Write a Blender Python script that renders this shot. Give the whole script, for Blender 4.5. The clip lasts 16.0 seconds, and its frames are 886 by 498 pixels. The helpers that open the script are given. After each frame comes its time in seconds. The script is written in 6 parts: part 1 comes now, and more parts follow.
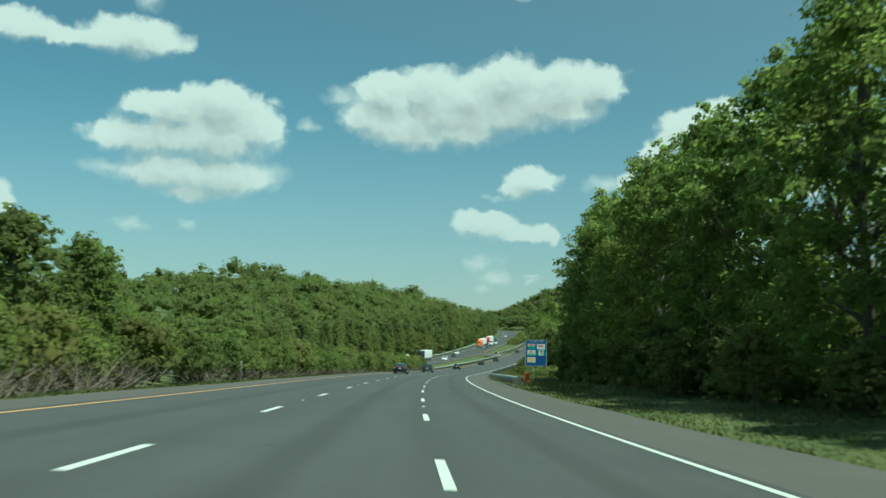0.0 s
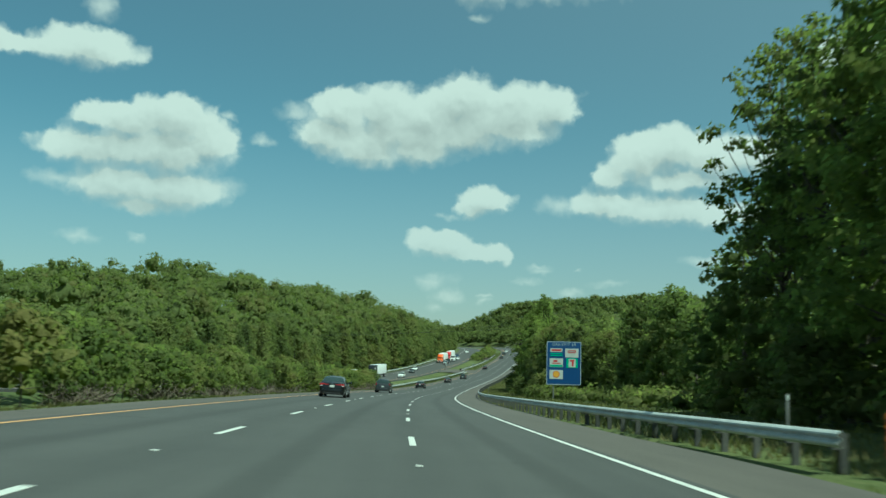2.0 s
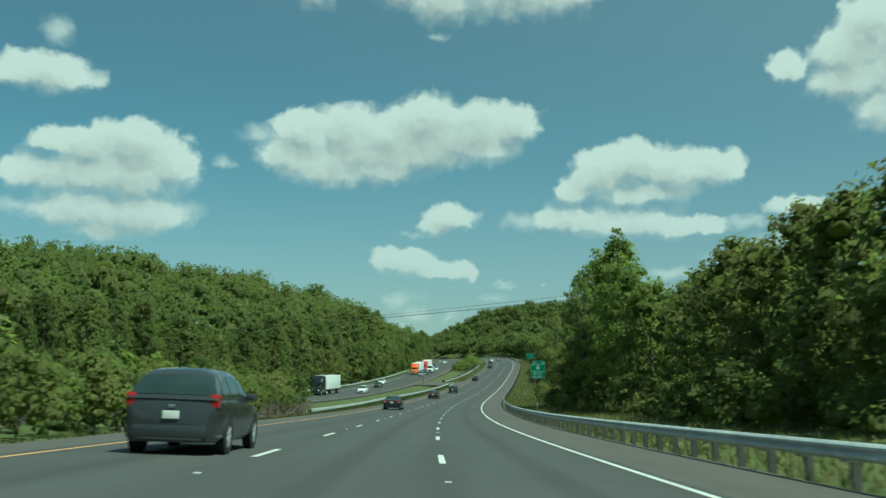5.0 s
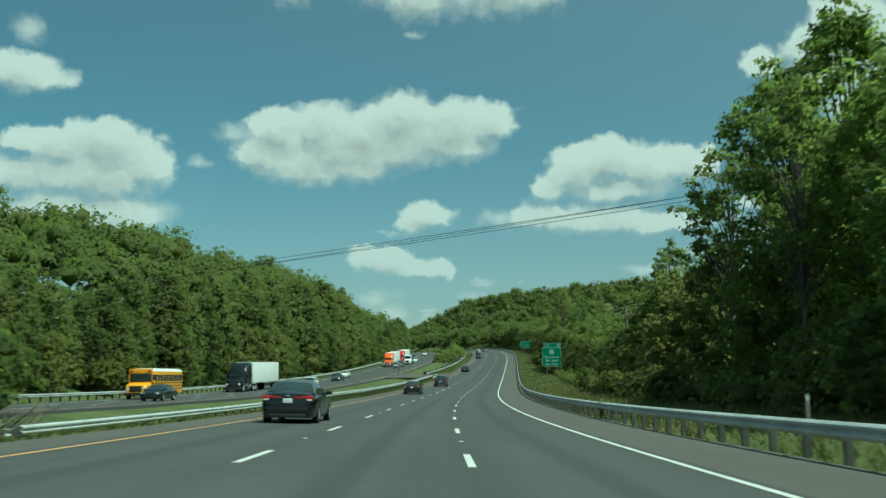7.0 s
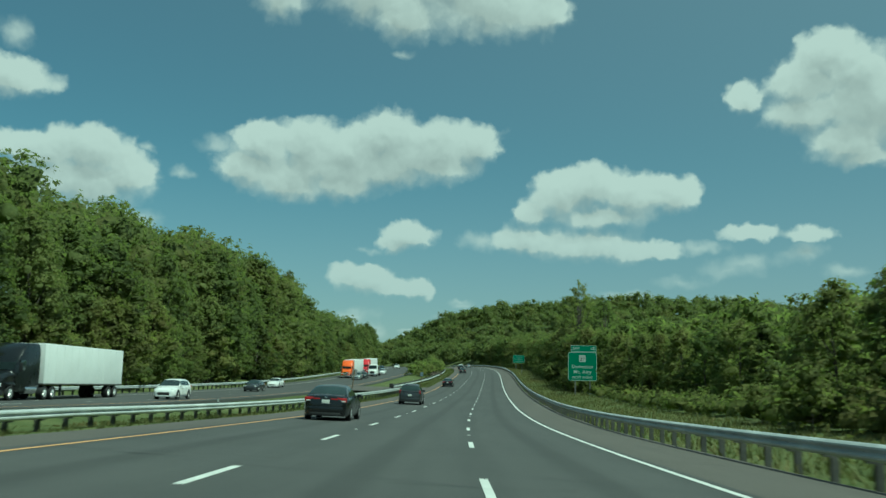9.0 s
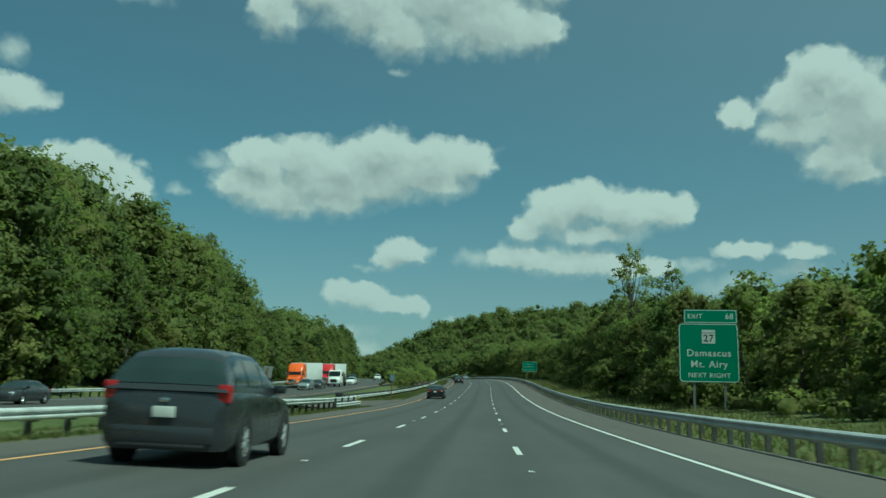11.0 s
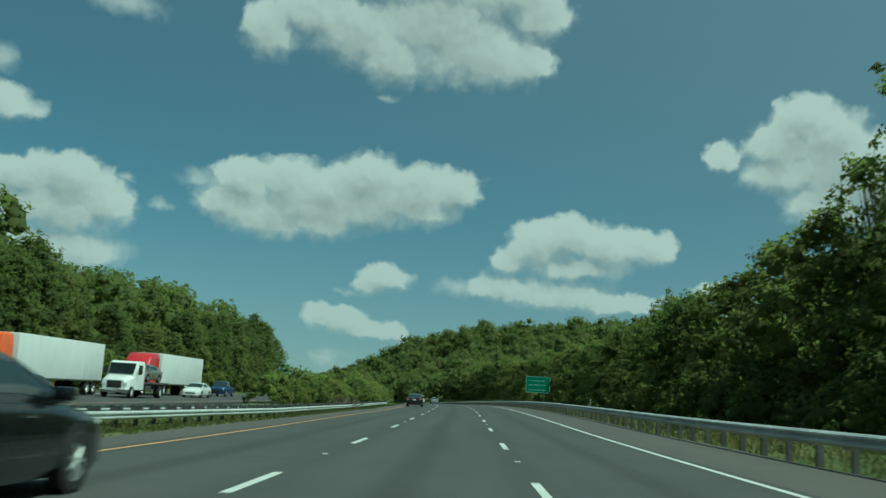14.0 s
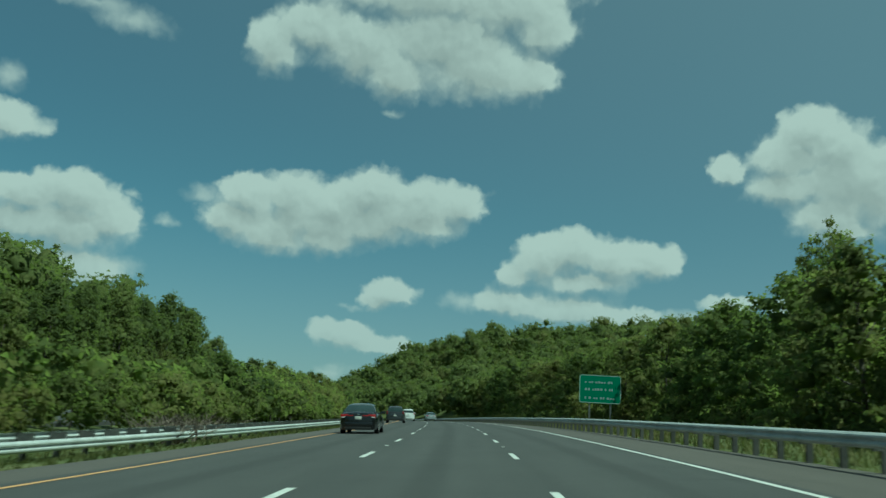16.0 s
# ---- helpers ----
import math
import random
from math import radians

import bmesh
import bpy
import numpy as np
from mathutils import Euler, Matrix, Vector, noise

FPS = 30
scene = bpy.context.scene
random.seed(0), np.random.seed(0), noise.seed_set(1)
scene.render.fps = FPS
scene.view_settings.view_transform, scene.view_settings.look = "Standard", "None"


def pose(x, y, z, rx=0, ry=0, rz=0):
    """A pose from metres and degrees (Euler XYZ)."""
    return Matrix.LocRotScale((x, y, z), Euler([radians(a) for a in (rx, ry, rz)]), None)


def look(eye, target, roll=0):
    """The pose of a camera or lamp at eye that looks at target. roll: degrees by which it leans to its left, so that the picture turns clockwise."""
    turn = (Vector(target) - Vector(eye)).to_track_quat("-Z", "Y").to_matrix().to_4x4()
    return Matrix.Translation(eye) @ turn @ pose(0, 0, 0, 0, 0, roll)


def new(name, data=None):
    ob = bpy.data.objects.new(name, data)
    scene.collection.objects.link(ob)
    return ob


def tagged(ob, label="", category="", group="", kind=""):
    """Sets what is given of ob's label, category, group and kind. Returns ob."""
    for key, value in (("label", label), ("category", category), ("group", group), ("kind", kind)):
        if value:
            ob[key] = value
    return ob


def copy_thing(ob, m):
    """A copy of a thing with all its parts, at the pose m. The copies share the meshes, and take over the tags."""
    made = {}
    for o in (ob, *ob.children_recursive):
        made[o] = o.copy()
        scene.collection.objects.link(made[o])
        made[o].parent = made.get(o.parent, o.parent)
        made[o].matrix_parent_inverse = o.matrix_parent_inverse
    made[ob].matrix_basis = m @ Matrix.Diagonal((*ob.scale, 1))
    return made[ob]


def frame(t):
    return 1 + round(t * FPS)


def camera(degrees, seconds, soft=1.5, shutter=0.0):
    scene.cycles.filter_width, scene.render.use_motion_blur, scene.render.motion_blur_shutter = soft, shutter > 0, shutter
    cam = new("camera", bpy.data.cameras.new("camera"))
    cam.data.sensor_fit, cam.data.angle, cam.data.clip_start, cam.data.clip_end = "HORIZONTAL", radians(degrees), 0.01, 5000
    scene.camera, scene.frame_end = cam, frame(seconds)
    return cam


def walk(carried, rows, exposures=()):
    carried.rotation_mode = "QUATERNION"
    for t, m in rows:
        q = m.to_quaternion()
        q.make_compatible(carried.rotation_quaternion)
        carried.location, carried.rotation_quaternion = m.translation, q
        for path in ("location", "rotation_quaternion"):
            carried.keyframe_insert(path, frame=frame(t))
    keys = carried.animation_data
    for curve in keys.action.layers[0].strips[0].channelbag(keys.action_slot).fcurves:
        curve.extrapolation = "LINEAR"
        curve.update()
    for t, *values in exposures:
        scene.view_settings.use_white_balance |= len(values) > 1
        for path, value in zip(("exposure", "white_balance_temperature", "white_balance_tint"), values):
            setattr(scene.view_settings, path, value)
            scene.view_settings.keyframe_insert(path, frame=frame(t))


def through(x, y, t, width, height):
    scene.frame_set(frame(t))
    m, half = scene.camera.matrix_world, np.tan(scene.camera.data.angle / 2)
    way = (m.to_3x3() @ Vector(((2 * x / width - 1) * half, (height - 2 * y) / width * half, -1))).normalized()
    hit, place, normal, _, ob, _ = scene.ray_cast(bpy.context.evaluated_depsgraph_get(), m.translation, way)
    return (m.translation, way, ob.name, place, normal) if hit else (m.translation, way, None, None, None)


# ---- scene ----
import itertools

cam = camera(50.46, 16.0, soft=1.5, shutter=0.22)
# seconds, place, yaw to the left, pitch up, lean to the left
ROWS = [
    (0.0, -0.44, -9.08, 1.45, -2.15, 5.35, 0.68),
    (0.5, -0.44, 6.91, 0.89, -2.82, 6.07, -0.27),
    (1.0, -0.30, 22.93, 0.35, -3.54, 6.25, 0.90),
    (1.5, -0.00, 39.01, -0.16, -4.29, 6.40, 0.60),
    (2.0, 0.44, 55.18, -0.66, -4.98, 6.51, 1.37),
    (2.5, 1.05, 71.35, -1.16, -5.79, 6.65, 1.14),
    (3.0, 1.82, 87.40, -1.67, -6.58, 6.73, 0.83),
    (3.5, 2.74, 103.44, -2.18, -7.28, 6.88, 0.74),
    (4.0, 3.82, 119.57, -2.70, -6.78, 7.65, 0.61),
    (4.5, 5.05, 135.72, -3.22, -6.95, 7.63, 0.16),
    (5.0, 6.45, 151.86, -3.75, -7.12, 7.61, -0.28),
    (5.5, 8.03, 167.98, -4.26, -7.29, 7.58, -0.72),
    (6.0, 9.78, 184.09, -4.76, -7.47, 7.56, -1.16),
    (6.5, 11.68, 200.18, -5.24, -7.64, 7.53, -1.61),
    (7.0, 13.68, 216.17, -5.67, -8.53, 7.47, -0.97),
    (7.5, 15.84, 232.14, -6.04, -9.42, 7.52, 0.42),
    (8.0, 18.20, 248.13, -6.36, -10.05, 7.40, -0.54),
    (8.5, 20.73, 264.13, -6.62, -9.77, 7.95, 2.18),
    (9.0, 23.41, 280.12, -6.82, -9.71, 8.72, 1.10),
    (9.5, 26.17, 295.97, -6.95, -9.78, 8.98, 1.10),
    (10.0, 29.11, 311.79, -7.03, -9.86, 9.24, 1.10),
    (10.5, 32.23, 327.57, -7.05, -9.93, 9.50, 1.10),
    (11.0, 35.50, 343.33, -6.96, -10.00, 9.77, 1.09),
    (11.5, 38.87, 359.05, -6.77, -10.08, 10.03, 1.09),
    (12.0, 42.21, 374.40, -6.50, -10.28, 10.45, 0.60),
    (12.5, 45.59, 389.66, -6.19, -10.54, 10.85, 1.70),
    (13.0, 49.04, 405.12, -5.81, -10.78, 11.09, 1.25),
    (13.5, 52.51, 420.57, -5.34, -10.86, 11.27, 1.90),
    (14.0, 55.94, 435.77, -4.79, -11.05, 11.50, 3.56),
    (14.5, 59.36, 450.80, -4.16, -11.13, 11.74, 2.46),
    (15.0, 62.75, 465.69, -3.48, -11.12, 12.04, 2.46),
    (15.5, 66.09, 480.58, -2.75, -11.05, 12.34, 3.30),
    (16.0, 69.39, 495.49, -2.03, -10.66, 12.37, 3.26),
]


def aim(x, y, z, yaw, pitch, lean):
    yaw, pitch = radians(yaw), radians(pitch)
    way = Vector((-math.sin(yaw) * math.cos(pitch), math.cos(yaw) * math.cos(pitch), math.sin(pitch)))
    return look((x, y, z), Vector((x, y, z)) + way, lean)


EXPOSURES = [(0.0, 0.26, 5800, -31), (2.0, 0.20, 5800, -32), (4.0, 0.13, 5800, -33), (6.5, 0.10, 5800, -35), (9.0, -0.06, 5700, -35),
             (11.5, -0.21, 5640, -36), (16.0, -0.27, 5620, -36)]
walk(cam, [(t, aim(*row)) for t, *row in ROWS], EXPOSURES)

# ---- the road's line: along it s, across it o (to the right), both in metres ----
KNOT = np.array([-300.0] + list(np.arange(-40, 641, 40)) + [700, 780, 900, 1000, 1500])
BEND = [0.00058] + [0.00058, 0.00058, 0.00056, 0.00061, 0.0007, 0.00067, 0.00053, 0.00054, 0.0007, 0.00072, 0.00023,
                    -0.00004, 0.00014, -0.00005, -0.00032, -0.00049, -0.00055, -0.0007] + [-0.0013, -0.0018, -0.0018, 0, 0]
GRADE = [-0.04] + [-0.04, -0.0349, -0.0309, -0.0312, -0.0325, -0.0322, -0.0287, -0.0199, -0.0107, -0.0018, 0.0147,
                   0.0239, 0.0392, 0.0488, 0.0466, 0.0429, 0.0398, 0.037] + [0.03, 0.018, 0.005, 0, 0]
BANK = [-0.041] + [-0.041, -0.045, -0.042, -0.04, -0.04, -0.043, -0.04, -0.037, -0.034, -0.032, -0.027, -0.01, 0.016,
                   0.025, 0.043, 0.045, 0.037, 0.034] + [0.034, 0.034, 0.034, 0.02, 0]
LINE_S = np.arange(-300.0, 1501.0, 1.0)


def running(v):
    out = np.concatenate([[0], np.cumsum((v[1:] + v[:-1]) / 2)])
    return out - out[300]


LINE_TURN = running(np.interp(LINE_S, KNOT, BEND))
LINE_X, LINE_Y = running(np.sin(LINE_TURN)), running(np.cos(LINE_TURN))
LINE_Z = running(np.interp(LINE_S, KNOT, GRADE))
LEFT_EDGE, RIGHT_EDGE = -9.1, 6.75
FAR_S = [-300, 380, 620, 1500]
FAR_O = [-28.5, -28.5, -27.5, -27.5]


def far_middle(s):
    """Offset of the middle of the opposite carriageway."""
    return np.interp(s, FAR_S, FAR_O)


def far_height(s):
    """Height of the opposite carriageway."""
    return np.interp(s, LINE_S, LINE_Z) + np.interp(s, [250, 300, 400, 450, 480, 520, 600], [0.45, 0.35, 0.08, -0.2, -0.45, -0.55, -0.55])


def deck(s, o):
    """Height of the road surface, and of the level shoulders beside it."""
    return np.interp(s, LINE_S, LINE_Z) + np.clip(o, -9.6, 7.2) * np.interp(s, KNOT, BANK)


def ground_at(s, o):
    """Height of the ground."""
    s, o = np.asarray(s, float), np.asarray(o, float)
    z = deck(s, o)
    mid = far_middle(s)
    rise_r = np.clip(o - 8.0, 0, 10) * 0.07 + np.clip(o - 18, 0, 60) * 0.05 + np.clip(o - 60, 0, 120) * 0.04
    rise_r = rise_r * np.interp(s, [90, 180, 500, 640], [0.6, 1, 1, 0.7])
    level = far_height(s)
    near = np.interp(s, LINE_S, LINE_Z) + np.interp(s, [340, 400, 440, 480, 500, 545], [-0.13, -0.16, -0.32, -0.65, -0.82, -0.92])
    w = np.clip((LEFT_EDGE - 0.5 - o) / 3.0, 0, 1)
    z = z * (1 - w) + near * w
    w = np.clip((LEFT_EDGE - 5.5 - o) / 4.5, 0, 1)
    dip = -0.2 * np.clip((LEFT_EDGE - 5 - o) / 3, 0, 1) * np.clip((o - (mid + 7.6)) / 3, 0, 1)
    rise_l = np.clip((mid - 10) - o, 0, 14) * 0.20 + np.clip((mid - 84) - o, 0, 150) * 0.03
    crest = np.clip((mid - 46) - o, 0, 62) * np.interp(s, [60, 230, 370, 430, 480, 560], [0.03, 0.07, 0.07, 0.19, 0.08, 0])
    rise_l = rise_l * np.interp(s, [100, 180, 240, 330, 400, 480, 545, 620, 690, 780, 860], [0.15, 0.4, 0.8, 1.15, 1.15, 1.0, 0.65, 0.7, 0.7, 0.6, 0.3])
    rise_l = rise_l + np.clip((mid - 24) - o, 0, 40) * np.interp(s, [150, 225, 263, 300, 345, 420, 480, 560, 620, 700, 800], [0.05, 0.1, 0.18, 0.22, 0.25, 0.27, 0.25, 0.2, 0.15, 0.08, 0.06])
    left = (z * (1 - w) + level * w) + dip + rise_l + crest
    out = np.where(o < LEFT_EDGE - 0.5, left, z + rise_r)
    x, y = spot_xy(s, o)
    # the wooded ridge that closes the view ahead
    e1 = np.clip(1 - np.hypot((x - 270) / 190, (y - 955) / 230), 0, 1)
    e2 = np.clip(1 - np.hypot((x + 0) / 170, (y - 1180) / 250), 0, 1)
    ridge = 29 * np.minimum(e1 * 2.6, 1) ** 0.8 + 14 * np.minimum(e2 * 2, 1)
    keep = np.clip((np.abs(o - (-9)) - 34) / 40, 0, 1)
    return out + ridge * keep


def spot_xy(s, o):
    turn = np.interp(s, LINE_S, LINE_TURN)
    return np.interp(s, LINE_S, LINE_X) + o * np.cos(turn), np.interp(s, LINE_S, LINE_Y) - o * np.sin(turn)


def spot(s, o, h=0.0):
    """A place h above the road surface."""
    x, y = spot_xy(s, o)
    return Vector((float(x), float(y), float(deck(s, o)) + h))


def stand(s, o, h=0.0):
    """A place h above the ground."""
    x, y = spot_xy(s, o)
    return Vector((float(x), float(y), float(ground_at(s, o)) + h))


def road_pose(s, o, h=0.0, turn=0.0, tilted=True, on_ground=False):
    """A pose on the road at s, o: y along the road, z up."""
    here = stand(s, o, h) if on_ground else spot(s, o, h)
    ahead = (stand(s + 2, o, h) if on_ground else spot(s + 2, o, h)) - here
    side = (stand(s, o + 1, h) if on_ground else spot(s, o + 1, h)) - here
    if not tilted:
        ahead.z, side.z = 0, 0
    ahead.normalize()
    up = side.cross(ahead).normalized()
    side = ahead.cross(up)
    m = Matrix((side, ahead, up)).transposed().to_4x4()
    return Matrix.Translation(here) @ m @ pose(0, 0, 0, 0, 0, turn)


# ---- daylight ----
SUN_AZ, SUN_EL = 133.0, 58.5
sun = new("sun", bpy.data.lights.new("sun", "SUN"))
sun.data.energy, sun.data.angle, sun.data.color = 5.0, radians(0.5), (1.0, 0.955, 0.88)
to_sun = Vector((math.sin(radians(SUN_AZ)) * math.cos(radians(SUN_EL)), math.cos(radians(SUN_AZ)) * math.cos(radians(SUN_EL)), math.sin(radians(SUN_EL))))
sun.matrix_world = look(to_sun * 400 + Vector((0, 250, 0)), (0, 250, 0))

world = bpy.data.worlds.new("sky")
scene.world = world
world.use_nodes = True
world.cycles.sampling_method = "MANUAL"
world.cycles.sample_map_resolution = 256
wt = world.node_tree
wt.nodes.clear()


class Net:
    """Short names for building node trees."""

    def __init__(self, tree):
        self.tree = tree

    def node(self, kind):
        return self.tree.nodes.new(kind)

    def put(self, n, index, value):
        if hasattr(value, "is_output"):
            self.tree.links.new(value, n.inputs[index])
        elif value is not None:
            n.inputs[index].default_value = value

    def math(self, op, a, b=None, c=None, clamp=False):
        n = self.node("ShaderNodeMath")
        n.operation, n.use_clamp = op, clamp
        for i, v in enumerate((a, b, c)):
            self.put(n, i, v)
        return n.outputs[0]

    def vec(self, op, a, b=None, scale=None):
        n = self.node("ShaderNodeVectorMath")
        n.operation = op
        self.put(n, 0, a)
        self.put(n, 1, b)
        if scale is not None:
            self.put(n, 3, scale)
        return n.outputs["Value"] if op in ("LENGTH", "DOT_PRODUCT", "DISTANCE") else n.outputs[0]

    def noise(self, vector, scale, detail=3, rough=0.55, out=0):
        n = self.node("ShaderNodeTexNoise")
        self.put(n, "Vector", vector)
        n.inputs["Scale"].default_value, n.inputs["Detail"].default_value, n.inputs["Roughness"].default_value = scale, detail, rough
        return n.outputs[out]

    def ramp(self, fac, *stops):
        n = self.node("ShaderNodeValToRGB")
        self.put(n, 0, fac)
        e = n.color_ramp.elements
        while len(e) < len(stops):
            e.new(0.5)
        for el, (at, colour) in zip(e, stops):
            el.position = at
            el.color = (*colour, 1) if isinstance(colour, tuple) else (colour, colour, colour, 1)
        return n.outputs[0]

    def mix(self, fac, a, b, blend="MIX"):
        n = self.node("ShaderNodeMix")
        n.data_type, n.blend_type = "RGBA", blend
        for i, v in ((0, fac), (6, a), (7, b)):
            self.put(n, i, (*v, 1) if isinstance(v, tuple) and len(v) == 3 else v)
        return n.outputs[2]

    def band(self, v, lo, hi):
        n = self.node("ShaderNodeMapRange")
        n.interpolation_type = "SMOOTHSTEP"
        for i, x in enumerate((v, lo, hi, 0.0, 1.0)):
            self.put(n, i, x)
        return n.outputs[0]


# fair-weather clouds: compass bearing, height, half-width and half-height of each billow, in degrees, and how dense it is
BILLOWS = []
BILLOWS += [(-4.1, 14.4, 1.7, 0.9, 0.62), (-1.6, 14.7, 1.8, 1.2, 1), (-2.3, 13.2, 2.2, 1.2, 0.95), (1.2, 14.8, 2.0, 1.4, 1), (0.2, 12.5, 2.5, 1.3, 0.95), (3.6, 14.5, 2.5, 1.5, 1), (3.3, 12.6, 2.5, 1.2, 0.95), (6.2, 15.4, 2.2, 1.5, 1), (6.5, 13.7, 2.6, 1.3, 1), (9.3, 14.9, 2.0, 1.5, 1), (9.6, 13.7, 2.2, 1.0, 0.95), (11.8, 15.1, 1.5, 1.2, 1)]
BILLOWS += [(-16.0, 13.2, 1.6, 0.8, 0.8), (-14.1, 13.1, 2.5, 1.1, 1), (-11.5, 13.5, 2.5, 1.3, 1), (-15.4, 11.4, 3.3, 1.1, 1), (-11.7, 11.7, 3.5, 1.5, 1), (-9.2, 12.2, 1.6, 1.2, 0.9), (-17.7, 9.5, 1.9, 0.8, 0.6), (-14.4, 9.5, 2.8, 1.1, 1), (-11.3, 9.4, 3.0, 1.2, 1), (-8.7, 9.7, 1.9, 0.8, 0.6), (-13.1, 8.3, 1.8, 0.6, 0.9), (-8.3, 13.8, 0.6, 0.4, 0.6), (-6.2, 12.6, 1.3, 0.5, 0.55), (-16.7, 6.4, 1.6, 0.6, 0.5), (-13.1, 6.5, 0.8, 0.4, 0.45)]
BILLOWS += [(-0.9, 23.7, 1.7, 1.8, 1), (1.9, 24.9, 2.8, 1.6, 1), (4.8, 24.0, 3.2, 2.0, 1), (7.1, 22.6, 2.2, 1.5, 1), (7.0, 20.3, 1.3, 0.4, 0.6), (10.1, 24.6, 4.6, 2.6, 1), (12.6, 23.1, 3.7, 1.8, 1), (15.8, 22.8, 1.8, 1.3, 0.95), (16.5, 25.6, 2.2, 1.5, 0.9), (8.7, 27.4, 8.4, 1.8, 1), (14.3, 27.0, 3.9, 1.5, 1)]
BILLOWS += [(32.6, 19.3, 1.8, 1.4, 1), (31.4, 17.9, 2.2, 1.3, 1), (34.2, 18.4, 1.8, 1.5, 1), (31.3, 16.3, 2.3, 1.3, 0.95), (34.5, 16.5, 2.8, 2.1, 1), (36.4, 15.7, 2.6, 2.3, 1), (33.7, 14.6, 2.7, 1.4, 0.95), (34.7, 13.5, 2.1, 0.8, 0.8), (38.6, 16.2, 3.2, 2.3, 1), (28.0, 17.4, 1.2, 0.9, 0.9), (27.1, 18.0, 0.5, 0.4, 0.7)]
BILLOWS += [(15.0, 11.0, 1.4, 0.9, 0.85), (16.9, 12.0, 1.8, 1.3, 1), (18.9, 12.6, 1.9, 1.3, 1), (21.4, 12.0, 2.1, 1.2, 1), (23.8, 11.9, 1.6, 1.1, 1), (19.7, 10.8, 4.0, 1.0, 0.8), (12.2, 9.2, 2.0, 0.9, 0.62), (15.2, 9.2, 3.0, 1.1, 0.84), (18.6, 8.9, 3.7, 1.1, 0.86), (21.9, 8.6, 2.8, 0.8, 0.84)]
BILLOWS += [(7.7, 9.5, 1.5, 0.9, 1), (6.8, 9.0, 1.6, 0.6, 0.85), (5.1, 8.6, 1.5, 0.4, 0.55), (4.7, 6.9, 1.8, 0.9, 1), (6.5, 6.4, 1.8, 0.6, 0.95), (8.2, 6.3, 0.9, 0.7, 0.95)]
BILLOWS += [(4.5, 4.6, 1.7, 0.7, 0.65), (5.4, 3.6, 1.4, 0.6, 0.6), (4.7, 2.9, 1.1, 0.5, 0.55), (7.6, 3.6, 0.8, 0.2, 0.55), (10.9, 5.5, 1.1, 0.3, 0.55), (13.3, 5.4, 0.5, 0.2, 0.5), (9.9, 4.7, 2.1, 0.4, 0.35), (15.1, 4.6, 2.5, 0.4, 0.35)]
BILLOWS += [(28.1, 9.6, 1.6, 0.6, 0.85), (31.3, 9.4, 1.6, 0.6, 0.85), (25.2, 8.8, 1.8, 0.5, 0.75), (27.9, 7.8, 2.6, 0.8, 0.55), (31.0, 8.3, 1.9, 0.8, 0.6), (20.6, 6.0, 1.7, 0.4, 0.7), (23.9, 6.8, 2.3, 0.6, 0.55), (11.0, 5.3, 1.1, 0.3, 0.5), (33.2, 7.2, 2.1, 0.6, 0.5), (26.8, 5.7, 2.1, 0.5, 0.5)]
BILLOWS += [(-22.9, 17.0, 2.5, 0.9, 0.85), (-20.6, 16.6, 2.5, 0.7, 0.8), (-16.5, 16.9, 3.0, 1.1, 0.95), (-23.3, 7.4, 0.9, 1.5, 0.8), (-16.1, 6.2, 1.5, 0.5, 0.5), (-13.2, 6.3, 0.7, 0.4, 0.5), (-27.1, 15.7, 3.2, 1.1, 0.7)]
BILLOWS += [(-9.5, 23.6, 3.0, 0.9, 0.7), (-11.8, 24.2, 3.2, 0.8, 0.7), (-16.0, 19.2, 1.2, 1.1, 0.75)]
BILLOWS += [(4.1, 4.6, 1.8, 0.5, 0.55), (7.5, 3.3, 1.0, 0.3, 0.5), (12.8, 4.0, 1.2, 0.4, 0.55), (26.8, 7.4, 3.2, 0.9, 0.45), (21.1, 5.9, 2.5, 0.6, 0.4)]
BILLOWS += [(-14.0, 11.6, 3.2, 0.9, 0.9), (-11.4, 11.3, 3.0, 1.0, 0.9), (3.0, 13.6, 5.0, 1.2, 1), (7.6, 14.2, 3.6, 1.2, 1)]
# the same kind of sky behind the camera
RNG = random.Random(5)
for k in range(14):
    az0, el0 = RNG.uniform(60, 320), RNG.uniform(8, 45)
    BILLOWS += [(az0 - (360 if az0 > 180 else 0), el0, RNG.uniform(5, 9), RNG.uniform(1.6, 3), 0.9)]


def cloud_group(billows):
    """How deep inside the nearest billow a direction lies."""
    g = bpy.data.node_groups.new("cloud_cover", "ShaderNodeTree")
    g.interface.new_socket("Place", in_out="INPUT", socket_type="NodeSocketVector")
    g.interface.new_socket("Cover", in_out="OUTPUT", socket_type="NodeSocketFloat")
    n = Net(g)
    place = n.node("NodeGroupInput").outputs[0]
    total = None
    for az, el, rx, ry, dense in billows:
        d = n.vec("MULTIPLY", n.vec("SUBTRACT", place, (az, el, 0.0)), (1 / rx, 1 / ry, 0.0))
        d = n.math("SUBTRACT", dense + 0.30, n.vec("LENGTH", d))
        total = d if total is None else n.math("SMOOTH_MAX", total, d, 0.6)
    out = n.node("NodeGroupOutput")
    g.links.new(total, out.inputs[0])
    return g


